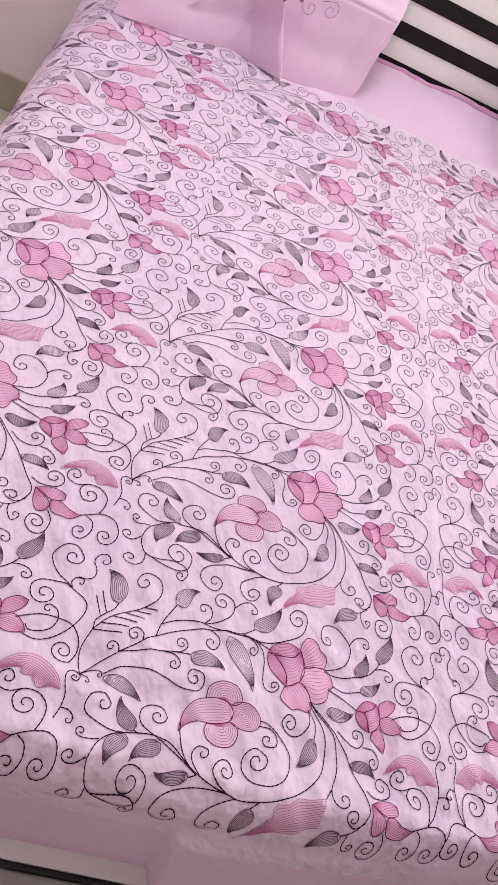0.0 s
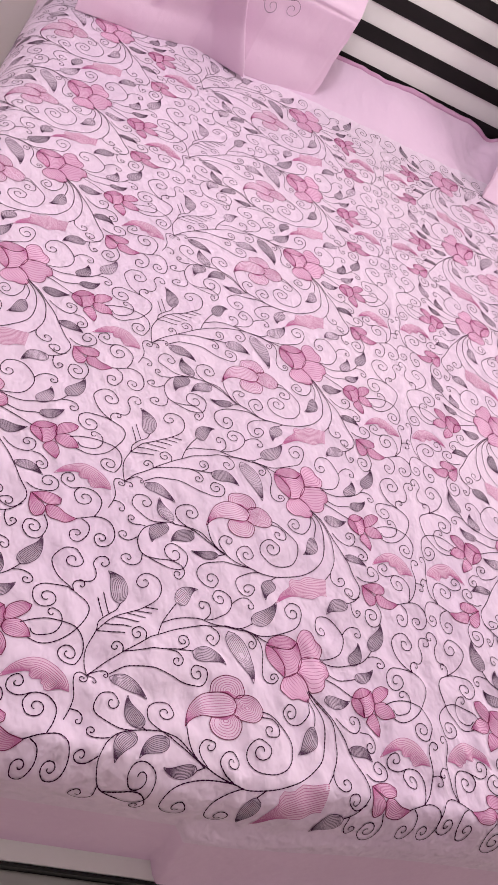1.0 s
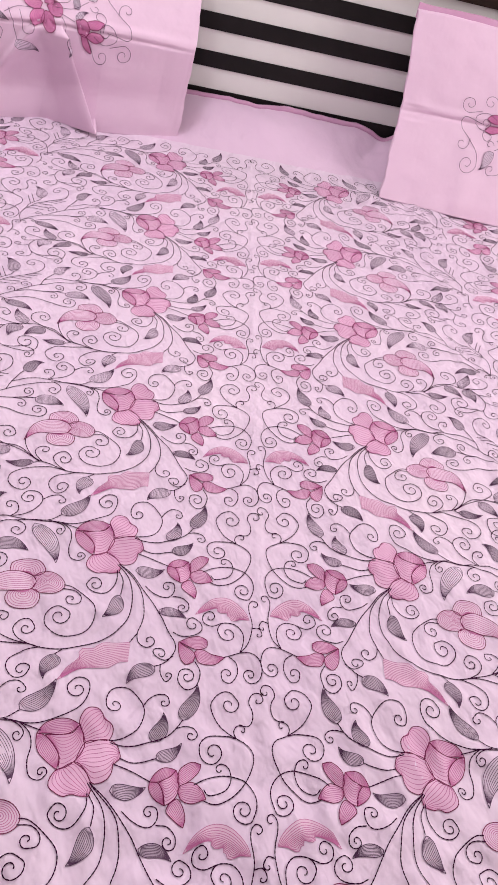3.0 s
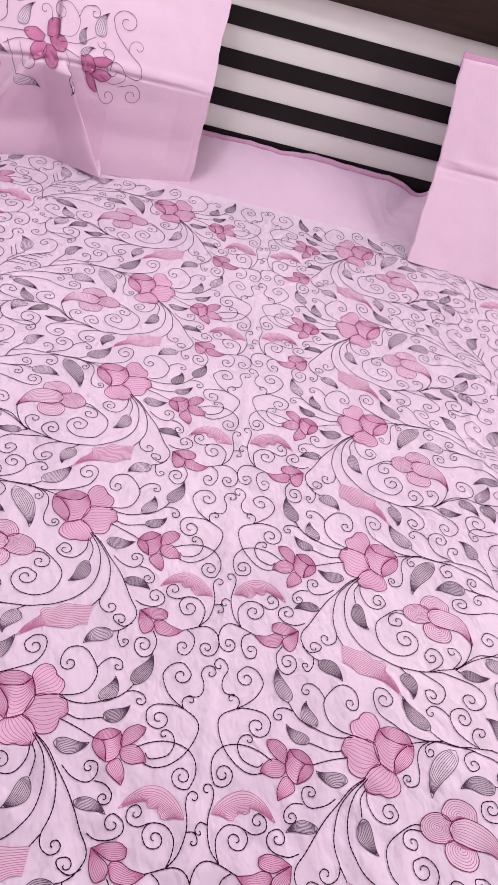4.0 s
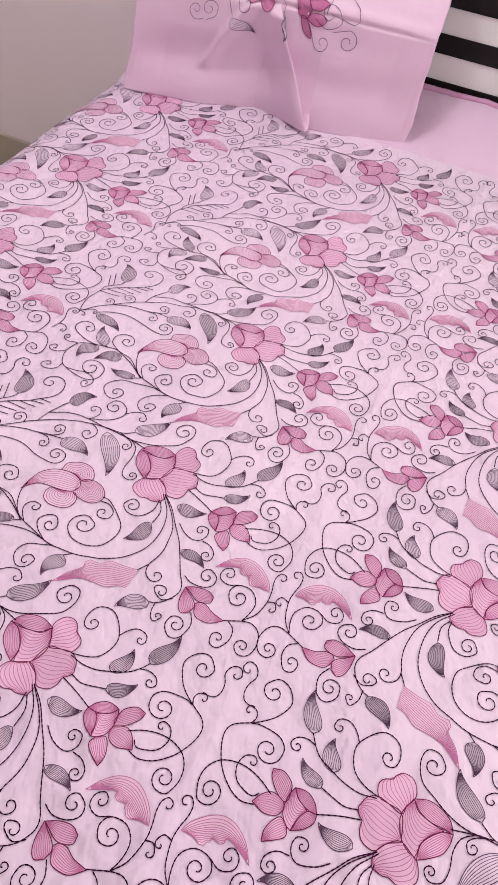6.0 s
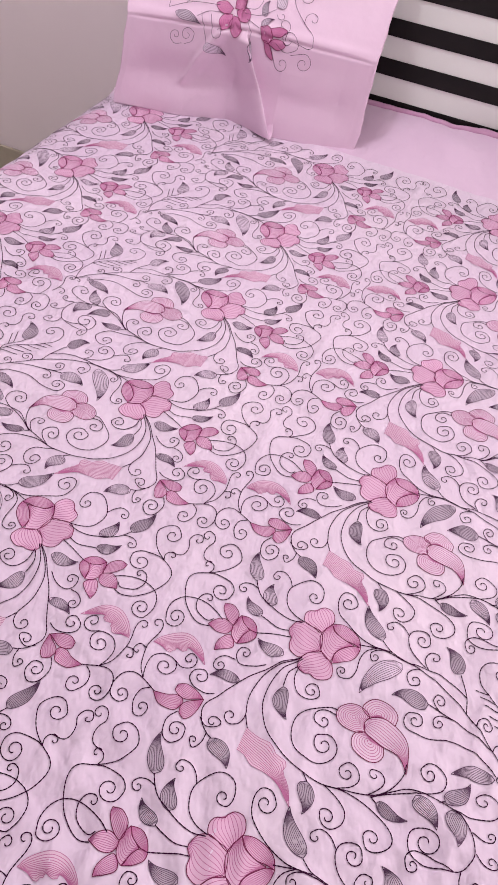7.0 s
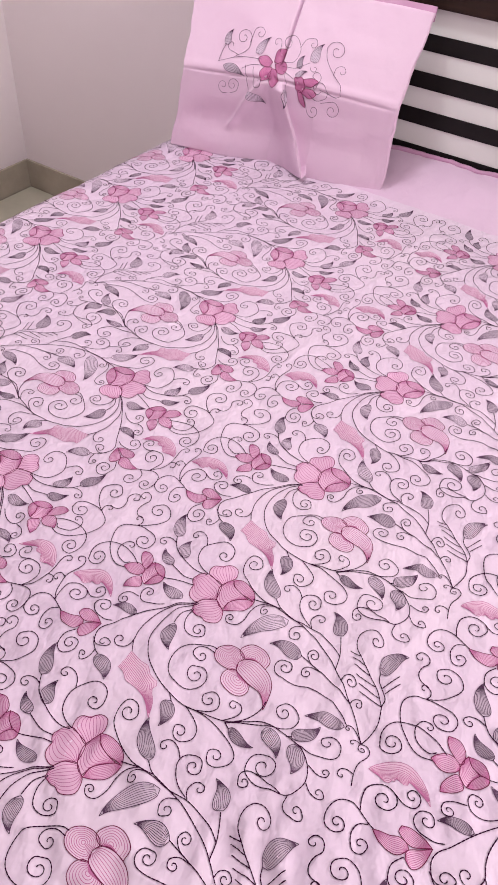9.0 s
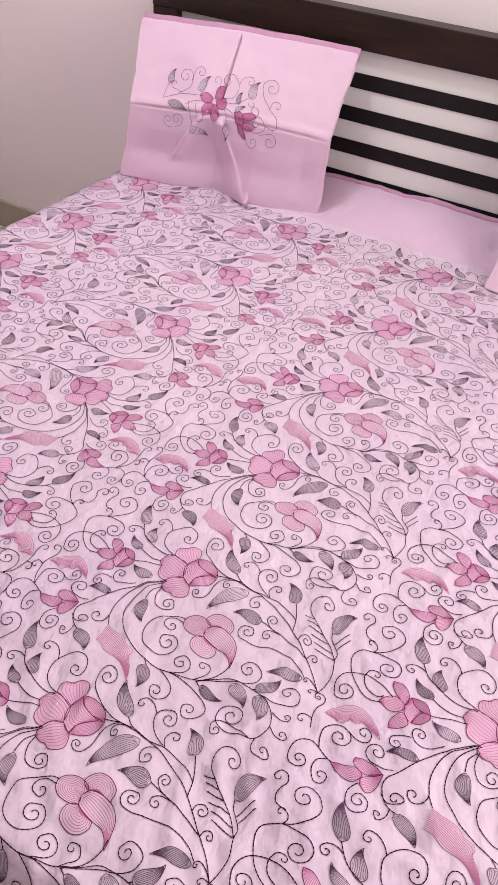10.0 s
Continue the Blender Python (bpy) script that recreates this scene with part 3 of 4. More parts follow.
    vine((-16.4, 6.8), (-14.9, 7.4), (-13.6, 8.4), (-12.8, 9.9), (-13.1, 11.2), (-14.3, 11.9), (-15.4, 11.7), (-16, 10.5), eye=(-14.8, 10.5), turns=1.1)
    vine((-12.8, 10.3), (-11.7, 11.3), (-10.4, 11.6), (-9.4, 10.8), eye=(-10.1, 10.5), turns=0.8)
    vine((-11.2, 6.6), (-8.9, 6.3), (-6.7, 6.7), (-4.4, 7.7), (-2.5, 9), (-1.7, 11.1), (-2.1, 12.6), (-3.5, 12.8), (-4.5, 11.7), eye=(-3.2, 11.2), turns=1.1)
    # feathered spray over the fork
    vine((-31.4, -4.7), (-31.9, -2.7), (-32, -0.9), (-31.3, 1.4), (-31.2, 2.7), (-30.2, 3.9), (-29.2, 4.9), (-28.8, 6))
    vine((-31.3, 1.4), (-29.6, 3.5), (-27.6, 4.9), (-25.4, 6.5), (-23.8, 8), (-23.4, 9.8), (-24.1, 11.2), (-25.5, 11.6), (-26.7, 11), (-27.1, 10), eye=(-26, 10.1), turns=0.9)
    vine((-31.3, 1.4), (-27.6, 1.8))
    vine((-30.4, 2.5), (-26.9, 2.9))
    vine((-29.1, 3.8), (-25.9, 3.8))
    vine((-27.7, 4.8), (-25, 4.9))
    vine((-26.4, 5.7), (-24.2, 5.9))
    vine((-25.3, 6.6), (-23.5, 6.6))
    vine((-31.9, 6.2), (-30.8, 3.5))
    vine((-31.3, 7.1), (-30.1, 4.1))
    # curls under the fork, and the stem to the next column
    vine((-31.4, -4.7), (-30.4, -3.8), (-29.3, -3.3), (-28.6, -3.6), (-28.6, -4.2), eye=(-28.9, -3.9), turns=0.7)
    vine((-28.5, -3.7), (-26.8, -2.5), (-24.5, -1.9), (-22, -1.9), (-19.2, -2.7), (-16.6, -2.9), (-15.6, -1.9), (-15.9, -0.6), (-17.4, -0.2), eye=(-17, -1.3), turns=1.1)
    vine((-31.4, -4.7), (-30.4, -4.7), (-30, -5.2), eye=(-30.4, -5.3), turns=0.6)
    vine((-31.4, -4.7), (-31.2, -5.2), (-31.5, -5.8), (-32.3, -5.6), eye=(-31.8, -5.4), turns=0.6)
    vine((-31.4, -4.7), (-32.2, -4.5), (-32.9, -5), (-32.9, -6), (-32.4, -7.5), (-32.5, -8.9), (-33, -10.4))
    vine((-32.5, -8.9), (-31.5, -8.9), (-30.7, -9.5), (-30.7, -10.2), eye=(-31.2, -10), turns=0.7)
    # scrolls round the bud flower
    vine((15.5, -13.4), (17.8, -12.5), (19.3, -12.3), (20.4, -13.1), (20.9, -14.9), (20.4, -16.4), (19.1, -16.7), (18.4, -16), eye=(19.3, -15.5), turns=1.1)
    vine((16.3, -13.2), (17.3, -13.9), (17.5, -15.5), (16.6, -17.1), (15.5, -16.9), (15.2, -15.8), eye=(16.1, -15.8), turns=0.9)
    vine((11.6, -14.3), (12.4, -15.9), (11.9, -17.9), (10.6, -18.4), (9.5, -17.3), (9.6, -15.9), eye=(10.7, -16.6), turns=1.2)
    vine((17.8, -12.5), (18.3, -11), (18.3, -9.3), (17.1, -8), (15.3, -8.1), (14.6, -9.3), (15.1, -10.5), eye=(16.1, -9.6), turns=1.1)
    vine((15.3, -8.1), (13.9, -8.7), (12.6, -8.1), (12.6, -6.8), (13.6, -6.2), (14.2, -6.9), eye=(13.5, -7.2), turns=0.7)
    vine((7, -15.2), (7.1, -16.5), (7.9, -17.6), (8.7, -16.7), eye=(8.1, -16.7), turns=0.8)
    vine((8.7, -13.7), (7.5, -14.5), (6, -13.8), (5.9, -13.1), (6.9, -12.7), eye=(6.9, -13.6), turns=0.8)
    # leaves: base, tip, and how far they swell to either side
    leaf((-28.4, -4.1), (-23.1, -5.8), 1.3, -0.7)
    leaf((-23.4, -9.7), (-25.7, -5.9), 1.3, -1.0)
    leaf((-24.1, -10.3), (-25.8, -14), 0.9, -1.6, full=-1)
    leaf((-19.7, -10.4), (-23.1, -13.2), 1.0, -1.3, full=-1)
    leaf((-15.5, -13.3), (-19.7, -13.5), 1.0, -0.6)
    leaf((-28.8, 6), (-31.1, 10.7), 0.9, -1.8, full=-1)
    leaf((-21.3, 8.3), (-18.2, 11), 1.3, -1.3)
    leaf((-18, 1.6), (-13.1, 0.7), 1.5, -1.1)
    leaf((-13.1, 5.8), (-9, -1.1), 1.9, -1.0)
    leaf((-9.6, 7.8), (-6, 12.2), 0.9, -1.6, full=-1)
    leaf((-6.8, -14.9), (-7.6, -18.7), 1.2, -1.2, full=-1)
    leaf((6.3, -15.6), (2.8, -18.1), 0.8, -1.5, full=-1)
    leaf((0.5, -5), (-1.5, -8.9), 1.6, -0.6)
    leaf((2.3, -0.8), (6.5, -0.1), 0.7, -1.3, full=-1)
    leaf((7.5, 3.2), (10.5, 5.4), 0.7, -1.1, full=-1)
    leaf((6.9, 5.3), (7.9, 9), 0.9, -1.3, full=-1)
    leaf((10.5, 8.3), (12.1, 13.2), 1.1, -1.2, full=-1)
    leaf((6.2, -6.9), (10.1, -7.9), 1.1, -0.6)
    # the big flower
    blade("pink", 4, (-3.5, 1.4), (-2.1, 2.1), (-0.8, 1.2), (0.1, -0.2), (-0.1, -1.5), (-1.4, -1.8), (-2.1, -1.6), (-2.9, -2), (-4.2, -1.5), (-4.8, -0.6), (-4.3, 0.9))
    blade("pink", 5, (-2.2, 2), (-1.4, 4.6), (0.2, 5), (1.5, 5.2), (2.6, 4.6), (3.1, 3.3), (2.9, 2.6), (2.3, 2.2), (2.3, 1.4), (1.8, 0.4), (0.8, 0), (-0, 0.1), (-0.8, 1.2))
    blade("pink", 5, (-1.6, 5.7), (-2.3, 6.9), (-2.1, 8.1), (-1.4, 8.9), (-0.3, 8.9), (0.4, 8.2), (0.6, 7.6), (1.4, 7.3), (1.9, 6.5), (1.5, 5.2), (0.2, 5), (-1.4, 4.6))
    blade("pink", 4, (-7.1, 5.3), (-6.5, 6.4), (-5.3, 7.1), (-3.7, 7.3), (-2.2, 6.8), (-3.2, 5.7), (-4.6, 5.3), (-6, 5.4))
    blade("pink", 4, (-7.1, 5.3), (-6.1, 5.1), (-4.9, 4), (-4.1, 2.7), (-4.1, 1.1), (-5.1, 1.7), (-6.4, 2.8), (-7, 4.1))
    blade("pink", 3, (-6.1, 5.2), (-4.4, 5.3), (-3, 5.7), (-2.2, 6.8), (-1.3, 4.7), (-1.7, 3), (-2.6, 1.8), (-3.9, 1.2), (-4, 2.6), (-4.8, 4))
    # the star flower
    blade("pink", 4, (6.9, 0.5), (7.5, 1.5), (8.5, 2.2), (9.5, 2.2), (10, 2), (9.2, 1.1), (7.9, 0.5))
    blade("pink", 3, (6.9, 0.5), (7.9, 0.4), (8.6, -0.7), (8.9, -2.1), (7.7, -1.4), (6.9, -0.4))
    blade("pink", 3, (8, 0.4), (8.7, 0.8), (9.4, 1.2), (10, 2.1), (10.4, 0.8), (10.2, -1), (8.9, -2.1), (8.6, -0.7))
    blade("pink", 3, (10.2, 0.8), (10.5, 2.2), (11.8, 3.1), (13, 2.9), (12.8, 2), (11.7, 0.8), (10.5, 0.2))
    blade("pink", 4, (10.3, -0.5), (10.6, 0.2), (12.1, 0.6), (13.2, -0.3), (13.7, -1.3), (12.1, -1.8), (10.8, -1.4))
    blade("pink", 4, (9.4, -1.9), (10.3, -1.3), (11, -2.1), (11.4, -3.3), (11.2, -4.4), (10, -3.7), (9.1, -2.8))
    # the bud flower
    blade("pink", 4, (9.3, -11.4), (10.2, -12.1), (11.1, -12.7), (11.6, -13.4), (11.4, -14.4), (10.5, -14.9), (9.8, -14.3), (9.4, -13.1))
    blade("pink", 3, (9.4, -11.4), (10.7, -10.8), (12.2, -10.6), (13.2, -11.1), (13.2, -12), (12.4, -12.4), (11.4, -12.5), (10.4, -12))
    blade("pink", 4, (11.5, -13.1), (11.8, -12.6), (12.8, -12.5), (14, -13.1), (15.7, -13.4), (14.5, -14.5), (13.3, -14.7), (12.1, -14.4))
    # feathery plumes
    blade("plume", 8, (-5.9, -18.7), (-5, -16.7), (-3.6, -15.2), (-3.8, -14.5), (-3.4, -13.8), (-2.1, -13.7), (-0.9, -12.7), (0.7, -12.6), (2.7, -12.2), (2.7, -15.2), (1.5, -15.4), (0.3, -16.3), (-0.9, -16.4), (-2.2, -16.5), (-3.8, -17))
    blade("plume", 6, (11.4, -7), (12.5, -5.3), (14.2, -4.1), (15.9, -3.9), (17.5, -4.7), (18.8, -6.1), (19.2, -7.2), (17.9, -7.1), (16.6, -7.5), (16.3, -6.8), (16, -6.9), (16, -6.3), (15, -6.5), (14.5, -6.1), (14.6, -5.6), (13.1, -6.1))
    # the round flower
    rings((-12.4, -2.7), (-14.8, -3.2), (-14.8, -1.9), (-13.9, -1.1), (-12.7, -0.7), (-11.3, -0.9), (-10.4, -1.8), (-10.1, -2.8), (-11.3, -3.5), (-12.5, -3), (-13.8, -3), count=7)
    rings((-9.5, -4.4), (-11.4, -3.6), (-10.9, -3), (-9.6, -2.7), (-8.2, -3.1), (-7.2, -4.2), (-7.3, -5.3), (-8.2, -6.1), (-9.4, -6.3), (-10.6, -6.1), (-11.4, -5.6), (-11, -4.5), count=8)
    rings((-12.4, -6.6), (-14.3, -6.5), (-14.6, -7.4), (-14.2, -8.4), (-13.1, -9), (-11.6, -8.9), (-10.5, -8.3), (-10.1, -7.1), (-10.4, -6.2), (-11.3, -5.7), (-12.5, -6.2), count=7)
    blade("bloom", 7, (-17.9, -8.5), (-17.7, -7), (-17.1, -5), (-15.9, -3.7), (-14.5, -3.1), (-13, -3), (-11.6, -3.5), (-11, -4.4), (-11.3, -5.5), (-12.4, -6.1), (-14.2, -6.4), (-15.9, -6.6), (-17.1, -7.4))
    return d.items


def middle_motif():
    """The curls that close each repeat along the sheet's middle line."""
    d = Drawing()
    vine = d.vine
    vine((17.8, -12.5), (19, -10.9), (19.6, -8.5), (19.5, -6.9), (19.2, -5.6), (19.2, -4.4), (19.7, -3.7), eye=(20, -4.5), turns=0.7)
    vine((19.6, -8.5), (20.5, -8.3), (21, -9.1), eye=(20.5, -9.4), turns=0.8)
    return d.items


GRID = np.array(verts).reshape(nv + 1, nu + 1, 3)
DU, DV = np.gradient(GRID, axis=1), np.gradient(GRID, axis=0)
NORMAL = np.cross(DU, DV)
NORMAL /= np.linalg.norm(NORMAL, axis=2)[:, :, None]


def on_sheet(uv):
    i = np.clip((uv[:, 0] + SHEET_U) / (2 * SHEET_U) * nu, 0, nu - 1e-4)
    j = np.clip((uv[:, 1] - SHEET_V0) / (SHEET_V1 - SHEET_V0) * nv, 0, nv - 1e-4)
    a, b = i.astype(int), j.astype(int)
    fi, fj = (i - a)[:, None], (j - b)[:, None]

    def mixed(g):
        return (g[b, a] * (1 - fi) + g[b, a + 1] * fi) * (1 - fj) + (g[b + 1, a] * (1 - fi) + g[b + 1, a + 1] * fi) * fj

    return mixed(GRID), mixed(NORMAL)


ROWS_Y = {-1: [0.014, 0.322, 0.630, 0.949, 1.245, 1.589], 1: [0.026, 0.334, 0.643, 0.963, 1.266, 1.593]}
REPEAT = 30.8
PRINT_END, PRINT_TOP = -0.182, 1.742


def sheet_print(items, columns):
    out = []
    for side in (-1, 1):
        for col in columns:
            for row in range(-2, 7):
                for pts, f, ink, height in items:
                    n = row + pts[:, 1] / REPEAT
                    v = np.interp(n, range(6), ROWS_Y[side])
                    v = v + np.minimum(n, 0) * 0.308 + np.maximum(n - 5, 0) * 0.325
                    across = np.where(pts[:, 0] < 0, 1.02 if side < 0 else 1.0, 1.12 if col else 1.0) * pts[:, 0] / 100
                    u = side * (0.208 + col * 0.553 - across)
                    # the scrolls that reach over the middle are printed on one half only
                    if side > 0 and col == 0 and u.min() < -0.004:
                        continue
                    if v.min() < PRINT_END or v.max() > PRINT_TOP or abs(u).max() > 1.24:
                        continue
                    out.append((np.stack([u, v], 1), f, ink, height))
    return out


print_parts(lay(sheet_print(column_motif(), range(3)) + sheet_print(middle_motif(), range(1)), on_sheet), sheet)

# ---- pillows ----


def pillow_shape(corners, mids, tops, folds, seed, flare):
    """A cased pillow leaning on the headboard: bottom edge, fold line and top edge, each from left to right."""

    def line(pts, s):
        run = [0.0]
        for a, b in zip(pts, pts[1:]):
            run.append(run[-1] + (Vector(b) - Vector(a)).length)
        k = s * run[-1]
        i = max(n for n in range(len(pts) - 1) if run[n] <= k + 1e-9)
        f = (k - run[i]) / (run[i + 1] - run[i])
        f = f * f * (3 - 2 * f) * 0.3 + f * 0.7
        return Vector(pts[i]).lerp(Vector(pts[i + 1]), f)

    def place(s, t, lift=0.0):
        b, m, p = line(corners, s), line(mids, s), line(tops, s)
        c = b.lerp(m, t * 2) if t < 0.5 else m.lerp(p, t * 2 - 1)
        edge = min(s, 1 - s, 0.12) / 0.12
        n = 0.006 * noise.noise((s * 4, t * 3, seed)) + 0.003 * noise.noise((s * 11, t * 9, seed + 4))
        lap = 0.0
        for s0, t0, s1, t1, deep, wide, step in folds:
            f = min(max((t - t0) / (t1 - t0), 0.0), 1.0)
            off = s - (s0 + (s1 - s0) * f)
            on = smooth_step(0.0, 0.12, f) * (1 - smooth_step(0.8, 1.0, f) * (0 if step else 1)) if 0 < (t - t0) / (t1 - t0) < 1.04 else 0.0
            if step:
                # a pleat that laps over to the right
                n += deep * on * smooth_step(wide, -wide, off) * smooth_step(-0.11, -0.01, off)
                lap += 0.022 * on * smooth_step(wide, -wide, off) * smooth_step(-0.12, -0.005, off)
            else:
                n += deep * on * math.exp(-((off / wide) ** 2))
        n += 0.003 * math.exp(-(((t - 0.525) / 0.02) ** 2)) - 0.007 * math.exp(-(((t - 0.492) / 0.008) ** 2))
        n -= 0.018 * math.exp(-(((t - 0.21) / 0.10) ** 2)) * (0.5 + 0.5 * smooth_step(0.64, 0.5, s)) * flare
        rag = 0.006 * noise.noise((s * 3, t * 5, seed + 8)) + 0.003 * noise.noise((s * 9, t * 14, seed + 6))
        return c + Vector((rag * (1 - edge) + lap, -(n * max(edge, 0.25) + lift), n * 0.3 + rag * smooth_step(0.85, 1.0, t) + lift * 0.3))

    return place


def pillow(label, corners, mids, tops, folds, seed, flare):
    place = pillow_shape(corners, mids, tops, folds, seed, flare)
    ns, nt = 320, 150
    verts, faces = [], []
    for back in (0, 1):
        for j in range(nt + 1):
            for i in range(ns + 1):
                s, t = i / ns, j / nt
                p = place(s, t)
                if back:
                    puff = (min(s, 1 - s, 0.2) / 0.2) ** 0.5 * (min(t, 1 - t, 0.2) / 0.2) ** 0.5
                    p = p + Vector((0, 0.014 + 0.05 * puff, 0.0))
                    p.y = min(p.y, BOARD - 0.002)
                verts.append(p)
    m = (ns + 1) * (nt + 1)
    for j in range(nt):
        for i in range(ns):
            a = j * (ns + 1) + i
            faces.append((a, a + 1, a + ns + 2, a + ns + 1))
            faces.append((m + a, m + a + ns + 1, m + a + ns + 2, m + a + 1))
    ring = list(range(ns + 1)) + [j * (ns + 1) + ns for j in range(1, nt + 1)] + [nt * (ns + 1) + i for i in range(ns - 1, -1, -1)] + [j * (ns + 1) for j in range(nt - 1, 0, -1)]
    for a, b in zip(ring, ring[1:] + ring[:1]):
        faces.append((a, m + a, m + b, b))
    ob = mesh_object("pillow", verts, faces, PLAIN, None, True)
    # the back of the case stands up as a narrow hem behind the front's top edge, its shade put into the colour
    verts, faces = [], []
    for k in range(ns + 1):
        s = k / ns
        c = place(s, 1.0)
        up = 0.014 + 0.004 * noise.noise((s * 5, seed, 1.0))
        for dy, dz in ((0.010, -0.02), (0.016, up), (0.0185, up), (0.0135, -0.02)):
            verts.append(c + Vector((0, dy, dz)))
    for k in range(ns):
        a = k * 4
        faces += [(a, a + 4, a + 5, a + 1), (a + 1, a + 5, a + 6, a + 2), (a + 2, a + 6, a + 7, a + 3)]
    mesh_object("hem", verts, faces, SHADED_HEM, ob, True, "hem of the pillowcase, its pink deepened for shade")
    return tagged(ob, label, "pillow", "pillows on the bed"), place


pillow_a, place_a = pillow(
    "pink cased pillow with a printed flower, leaning on the headboard",
    [(-0.889, 1.638, 0.634), (-0.694, 1.68, 0.634), (-0.586, 1.73, 0.634), (-0.44, 1.71, 0.634), (-0.213, 1.765, 0.634)],
    [(-0.849, 1.66, 0.869), (-0.518, 1.69, 0.896), (-0.196, 1.745, 0.881)],
    [(-0.93, 1.84, 1.064), (-0.565, 1.85, 1.084), (-0.195, 1.87, 1.086)],
    [(0.49, 1.0, 0.45, 0.53, -0.020, 0.007, 0), (0.485, 0.5, 0.66, -0.02, 0.040, 0.003, 1), (0.40, 0.5, 0.24, 0.15, 0.016, 0.022, 0),
     (0.985, 0.5, 0.96, 0.0, -0.004, 0.01, 0)], 2.0, 1.0)
pillow_b, place_b = pillow(
    "pink cased pillow with a printed flower, creased across the middle",
    [(0.37, 1.652, 0.634), (0.57, 1.625, 0.634), (0.74, 1.61, 0.634), (0.90, 1.58, 0.634), (1.06, 1.57, 0.634)],
    [(0.379, 1.765, 0.845), (0.72, 1.73, 0.86), (1.06, 1.70, 0.85)],
    [(0.355, 1.83, 1.066), (0.70, 1.83, 1.066), (1.04, 1.81, 1.05)],
    [(0.62, 0.5, 0.55, 0.0, 0.004, 0.04, 0), (0.3, 0.4, 0.32, 0.0, 0.005, 0.05, 0), (0.05, 0.53, 0.055, 0.44, -0.006, 0.05, 0)], 9.0, 0.0)


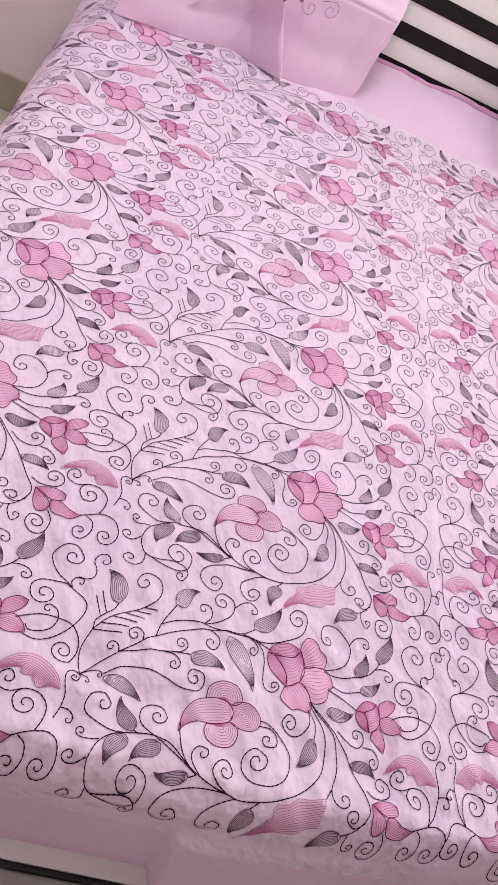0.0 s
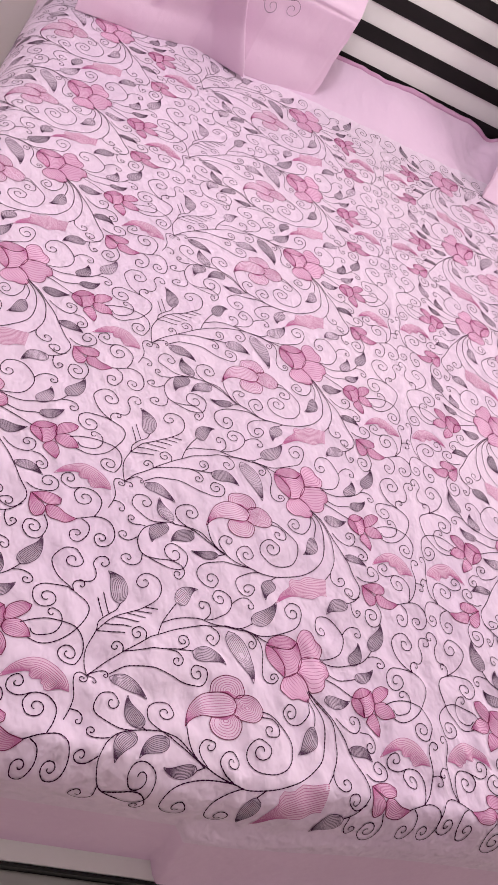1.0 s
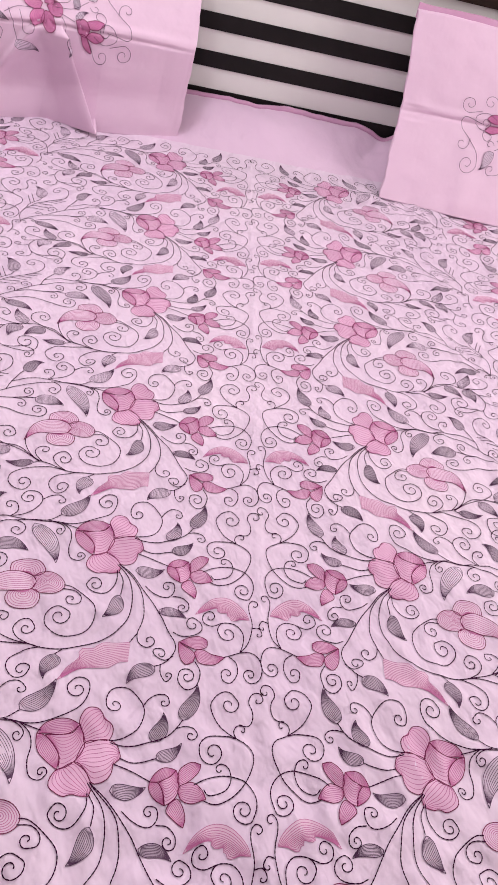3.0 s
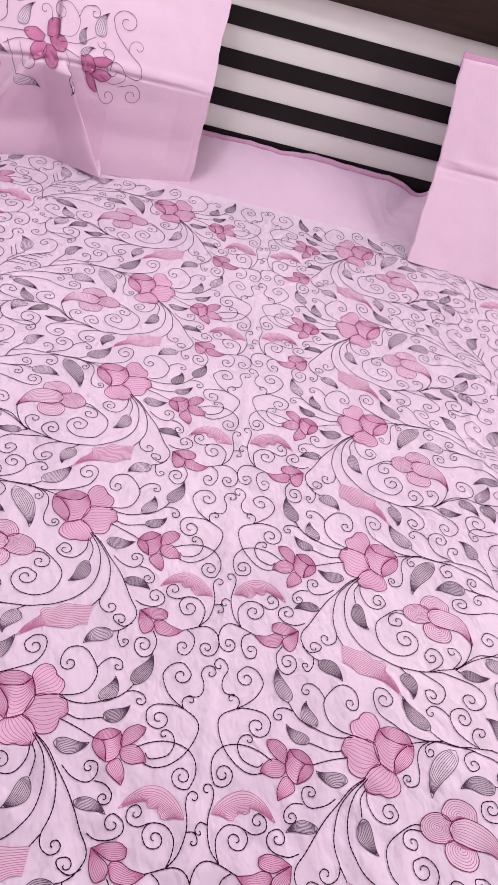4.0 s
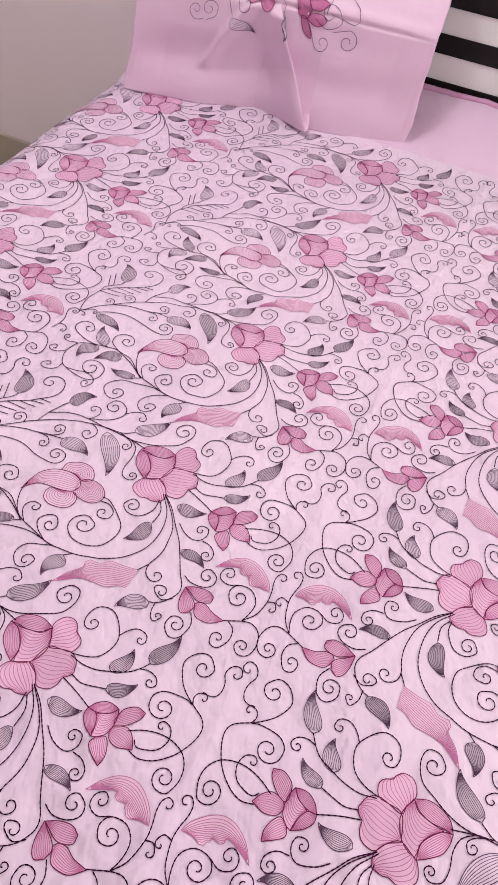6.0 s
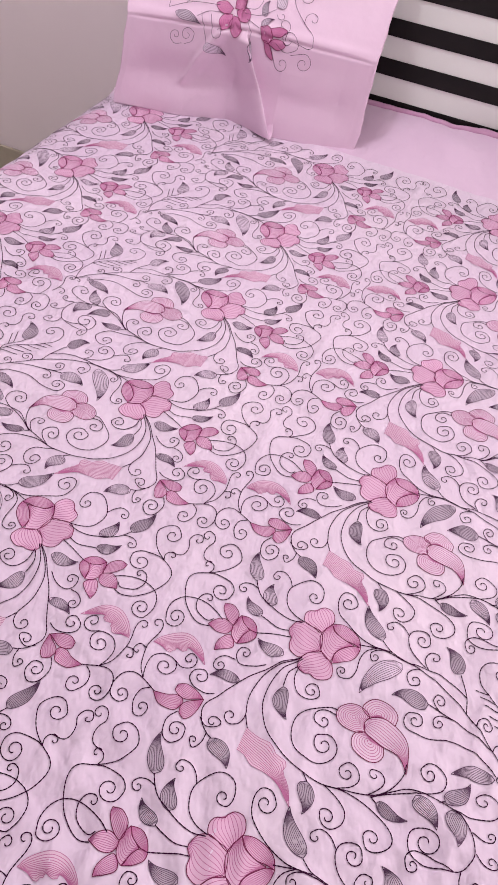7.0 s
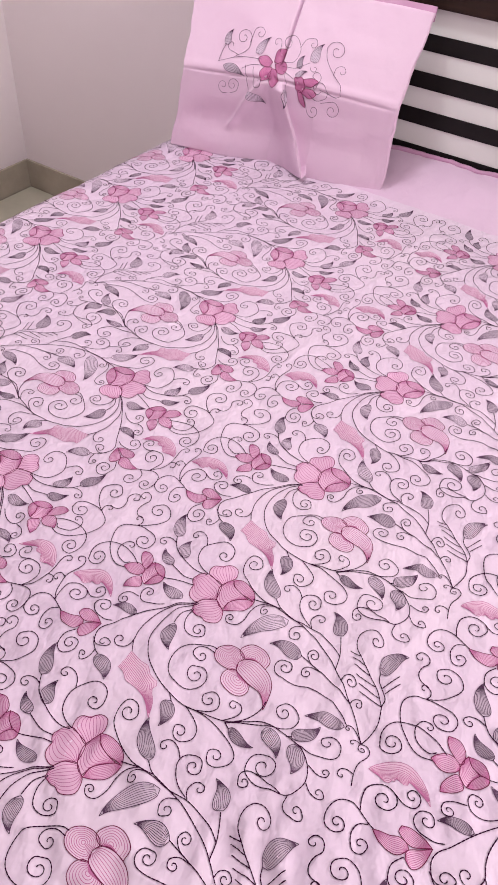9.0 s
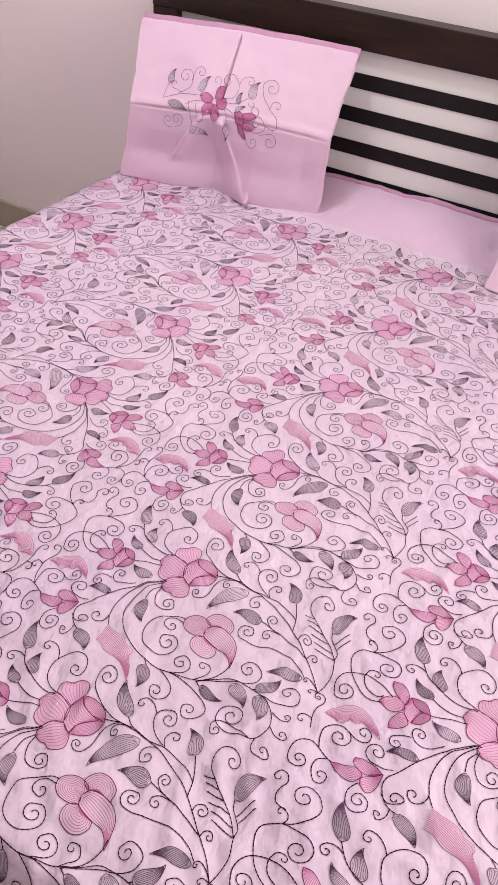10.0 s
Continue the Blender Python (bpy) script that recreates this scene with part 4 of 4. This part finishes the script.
def pillow_motif():
    """The pillow's flower spray, in hundredths of the pillow's width and height from the lower left corner."""
    d = Drawing("hatch")
    vine, leaf, petal = d.vine, d.leaf, d.petal
    vine((12.6, 25.3), (18.6, 27.1), (25.4, 27.3), width=0.12)
    vine((12.6, 25.3), (13.3, 28.2), (14.2, 30.0), width=0.12)
    vine((17.0, 26.9), (20.8, 29.3), (21.3, 32.2), eye=(18.9, 32.0), turns=1.3, width=0.12)
    vine((18.4, 27.4), (16.3, 28.2), eye=(15.8, 29.7), turns=0.9, width=0.12)
    vine((21.0, 30.9), (21.7, 34.2), eye=(23.5, 33.5), turns=1.1, width=0.12)
    vine((32.2, 27.3), (36.9, 27.8), (38.5, 31.1), (36.2, 33.8), (32.7, 34.3), eye=(33.2, 32.2), turns=1.4, width=0.12)
    vine((38.2, 31.6), (39.6, 33.9), (42.0, 34.6), eye=(42.0, 33.1), turns=1.0, width=0.12)
    vine((30.8, 29.6), (30.6, 32.1), eye=(29.1, 31.9), turns=0.9, width=0.12)
    vine((32.9, 26.2), (38.3, 26.5), (42.5, 28.6), width=0.12)
    vine((33.8, 25.0), (36.1, 24.5), (38.7, 23.8), width=0.12)
    vine((47.4, 22.9), (52.0, 22.0), (52.3, 24.6), (49.7, 27.1), (46.9, 30.2), (46.0, 33.1), eye=(48.8, 32.8), turns=1.3, width=0.12)
    vine((49.5, 26.9), (49.7, 28.6), eye=(51.4, 28.3), turns=0.9, width=0.12)
    vine((43.8, 21.6), (46.6, 20.2), (49.3, 21.5), (48.8, 23.5), eye=(46.7, 22.7), turns=1.1, width=0.12)
    vine((45.9, 22.7), (46.7, 25.3), eye=(45.0, 25.6), turns=0.8, width=0.12)
    vine((42.7, 20.4), (44.1, 17.5), eye=(46.2, 17.6), turns=1.2, width=0.12)
    vine((48.0, 19.9), (51.4, 21.0), eye=(51.3, 18.7), turns=1.3, width=0.12)
    vine((43.0, 27.1), eye=(44.1, 27.5), turns=0.8, width=0.12)
    vine((17.5, 17.8), (19.4, 18.7), (19.8, 20.5), eye=(17.9, 20.0), turns=1.2, width=0.12)
    vine((16.8, 17.9), (15.0, 17.6), (13.8, 18.6), eye=(15.0, 19.6), turns=1.1, width=0.12)
    vine((21.0, 25.3), (22.2, 21.3), (23.6, 18.6), width=0.12)
    vine((23.5, 25.1), (24.2, 21.3), eye=(26.1, 21.6), turns=0.9, width=0.12)
    vine((34.5, 24.3), (35.7, 22.7), (35.9, 20.9), width=0.12)
    vine((20.1, 24.3), (22.8, 25.6), (25.9, 25.8), width=0.12)
    leaf((13.7, 29.8), (15.6, 33.6), 0.9, -1.3, lines=5)
    leaf((23.3, 28.8), (26.8, 32.9), 1.0, -1.6, lines=5)
    leaf((38.7, 26.8), (40.4, 30.0), 1.0, -1.4, lines=5)
    leaf((42.5, 29.1), (45.1, 33.8), 1.2, -1.8, lines=5)
    leaf((38.9, 24.8), (42.5, 26.3), 0.7, -1.1, lines=5)
    leaf((14.5, 24.5), (20.8, 22.7), 1.4, -0.8, lines=5)
    leaf((23.3, 18.4), (28.9, 16.4), 1.0, -1.4, lines=5)
    leaf((35.9, 20.9), (36.2, 16.3), 0.9, -1.3, lines=5)
    petal("deep", (29.1, 27.0), (26.9, 28.3), (24.5, 27.6), (25.6, 26.0), (28.0, 25.5), rings=5)
    petal("deep", (29.6, 27.0), (29.9, 29.8), (31.9, 30.6), (32.9, 29.0), (32.0, 26.9), rings=5)
    petal("deep", (30.1, 26.5), (32.7, 27.6), (34.8, 26.3), (34.1, 24.4), (31.3, 24.6), rings=5)
    petal("deep", (29.6, 25.4), (31.5, 24.7), (32.2, 22.1), (30.3, 20.9), (28.5, 23.2), rings=5)
    petal("deep", (29.2, 25.6), (29.2, 23.5), (26.9, 21.9), (25.7, 23.8), (26.9, 25.5), rings=5)
    petal("deep", (39.0, 24.2), (41.3, 24.7), (42.7, 23.1), (41.8, 21.2), (39.6, 21.9), rings=5)
    petal("deep", (42.0, 24.3), (44.5, 25.0), (46.4, 24.4), (44.6, 23.1), (42.7, 23.1), rings=5)
    petal("deep", (41.8, 21.2), (43.6, 22.5), (46.4, 21.7), (44.5, 20.2), rings=5)
    petal("deep", (40.4, 21.6), (42.0, 21.2), (43.6, 17.9), (41.5, 19.0), rings=5)
    return d.items


def pillow_print(ob, place, turn):
    def on_pillow(st):
        out, nor = np.zeros((len(st), 3)), np.zeros((len(st), 3))
        for k, (s, t) in enumerate(st):
            p = place(s, t)
            a, b = place(min(s + 0.01, 1), t) - place(max(s - 0.01, 0), t), place(s, min(t + 0.01, 1)) - place(s, max(t - 0.01, 0))
            out[k], nor[k] = p, a.cross(b).normalized()
        return out, nor

    items = []
    for pts, f, ink, height in pillow_motif():
        st = pts / np.array([70.0, 46.0])
        items.append((1 - st if turn else st, f, ink, height + 0.0012))
    print_parts(lay(items, on_pillow), ob)


pillow_print(pillow_a, place_a, False)
pillow_print(pillow_b, place_b, True)
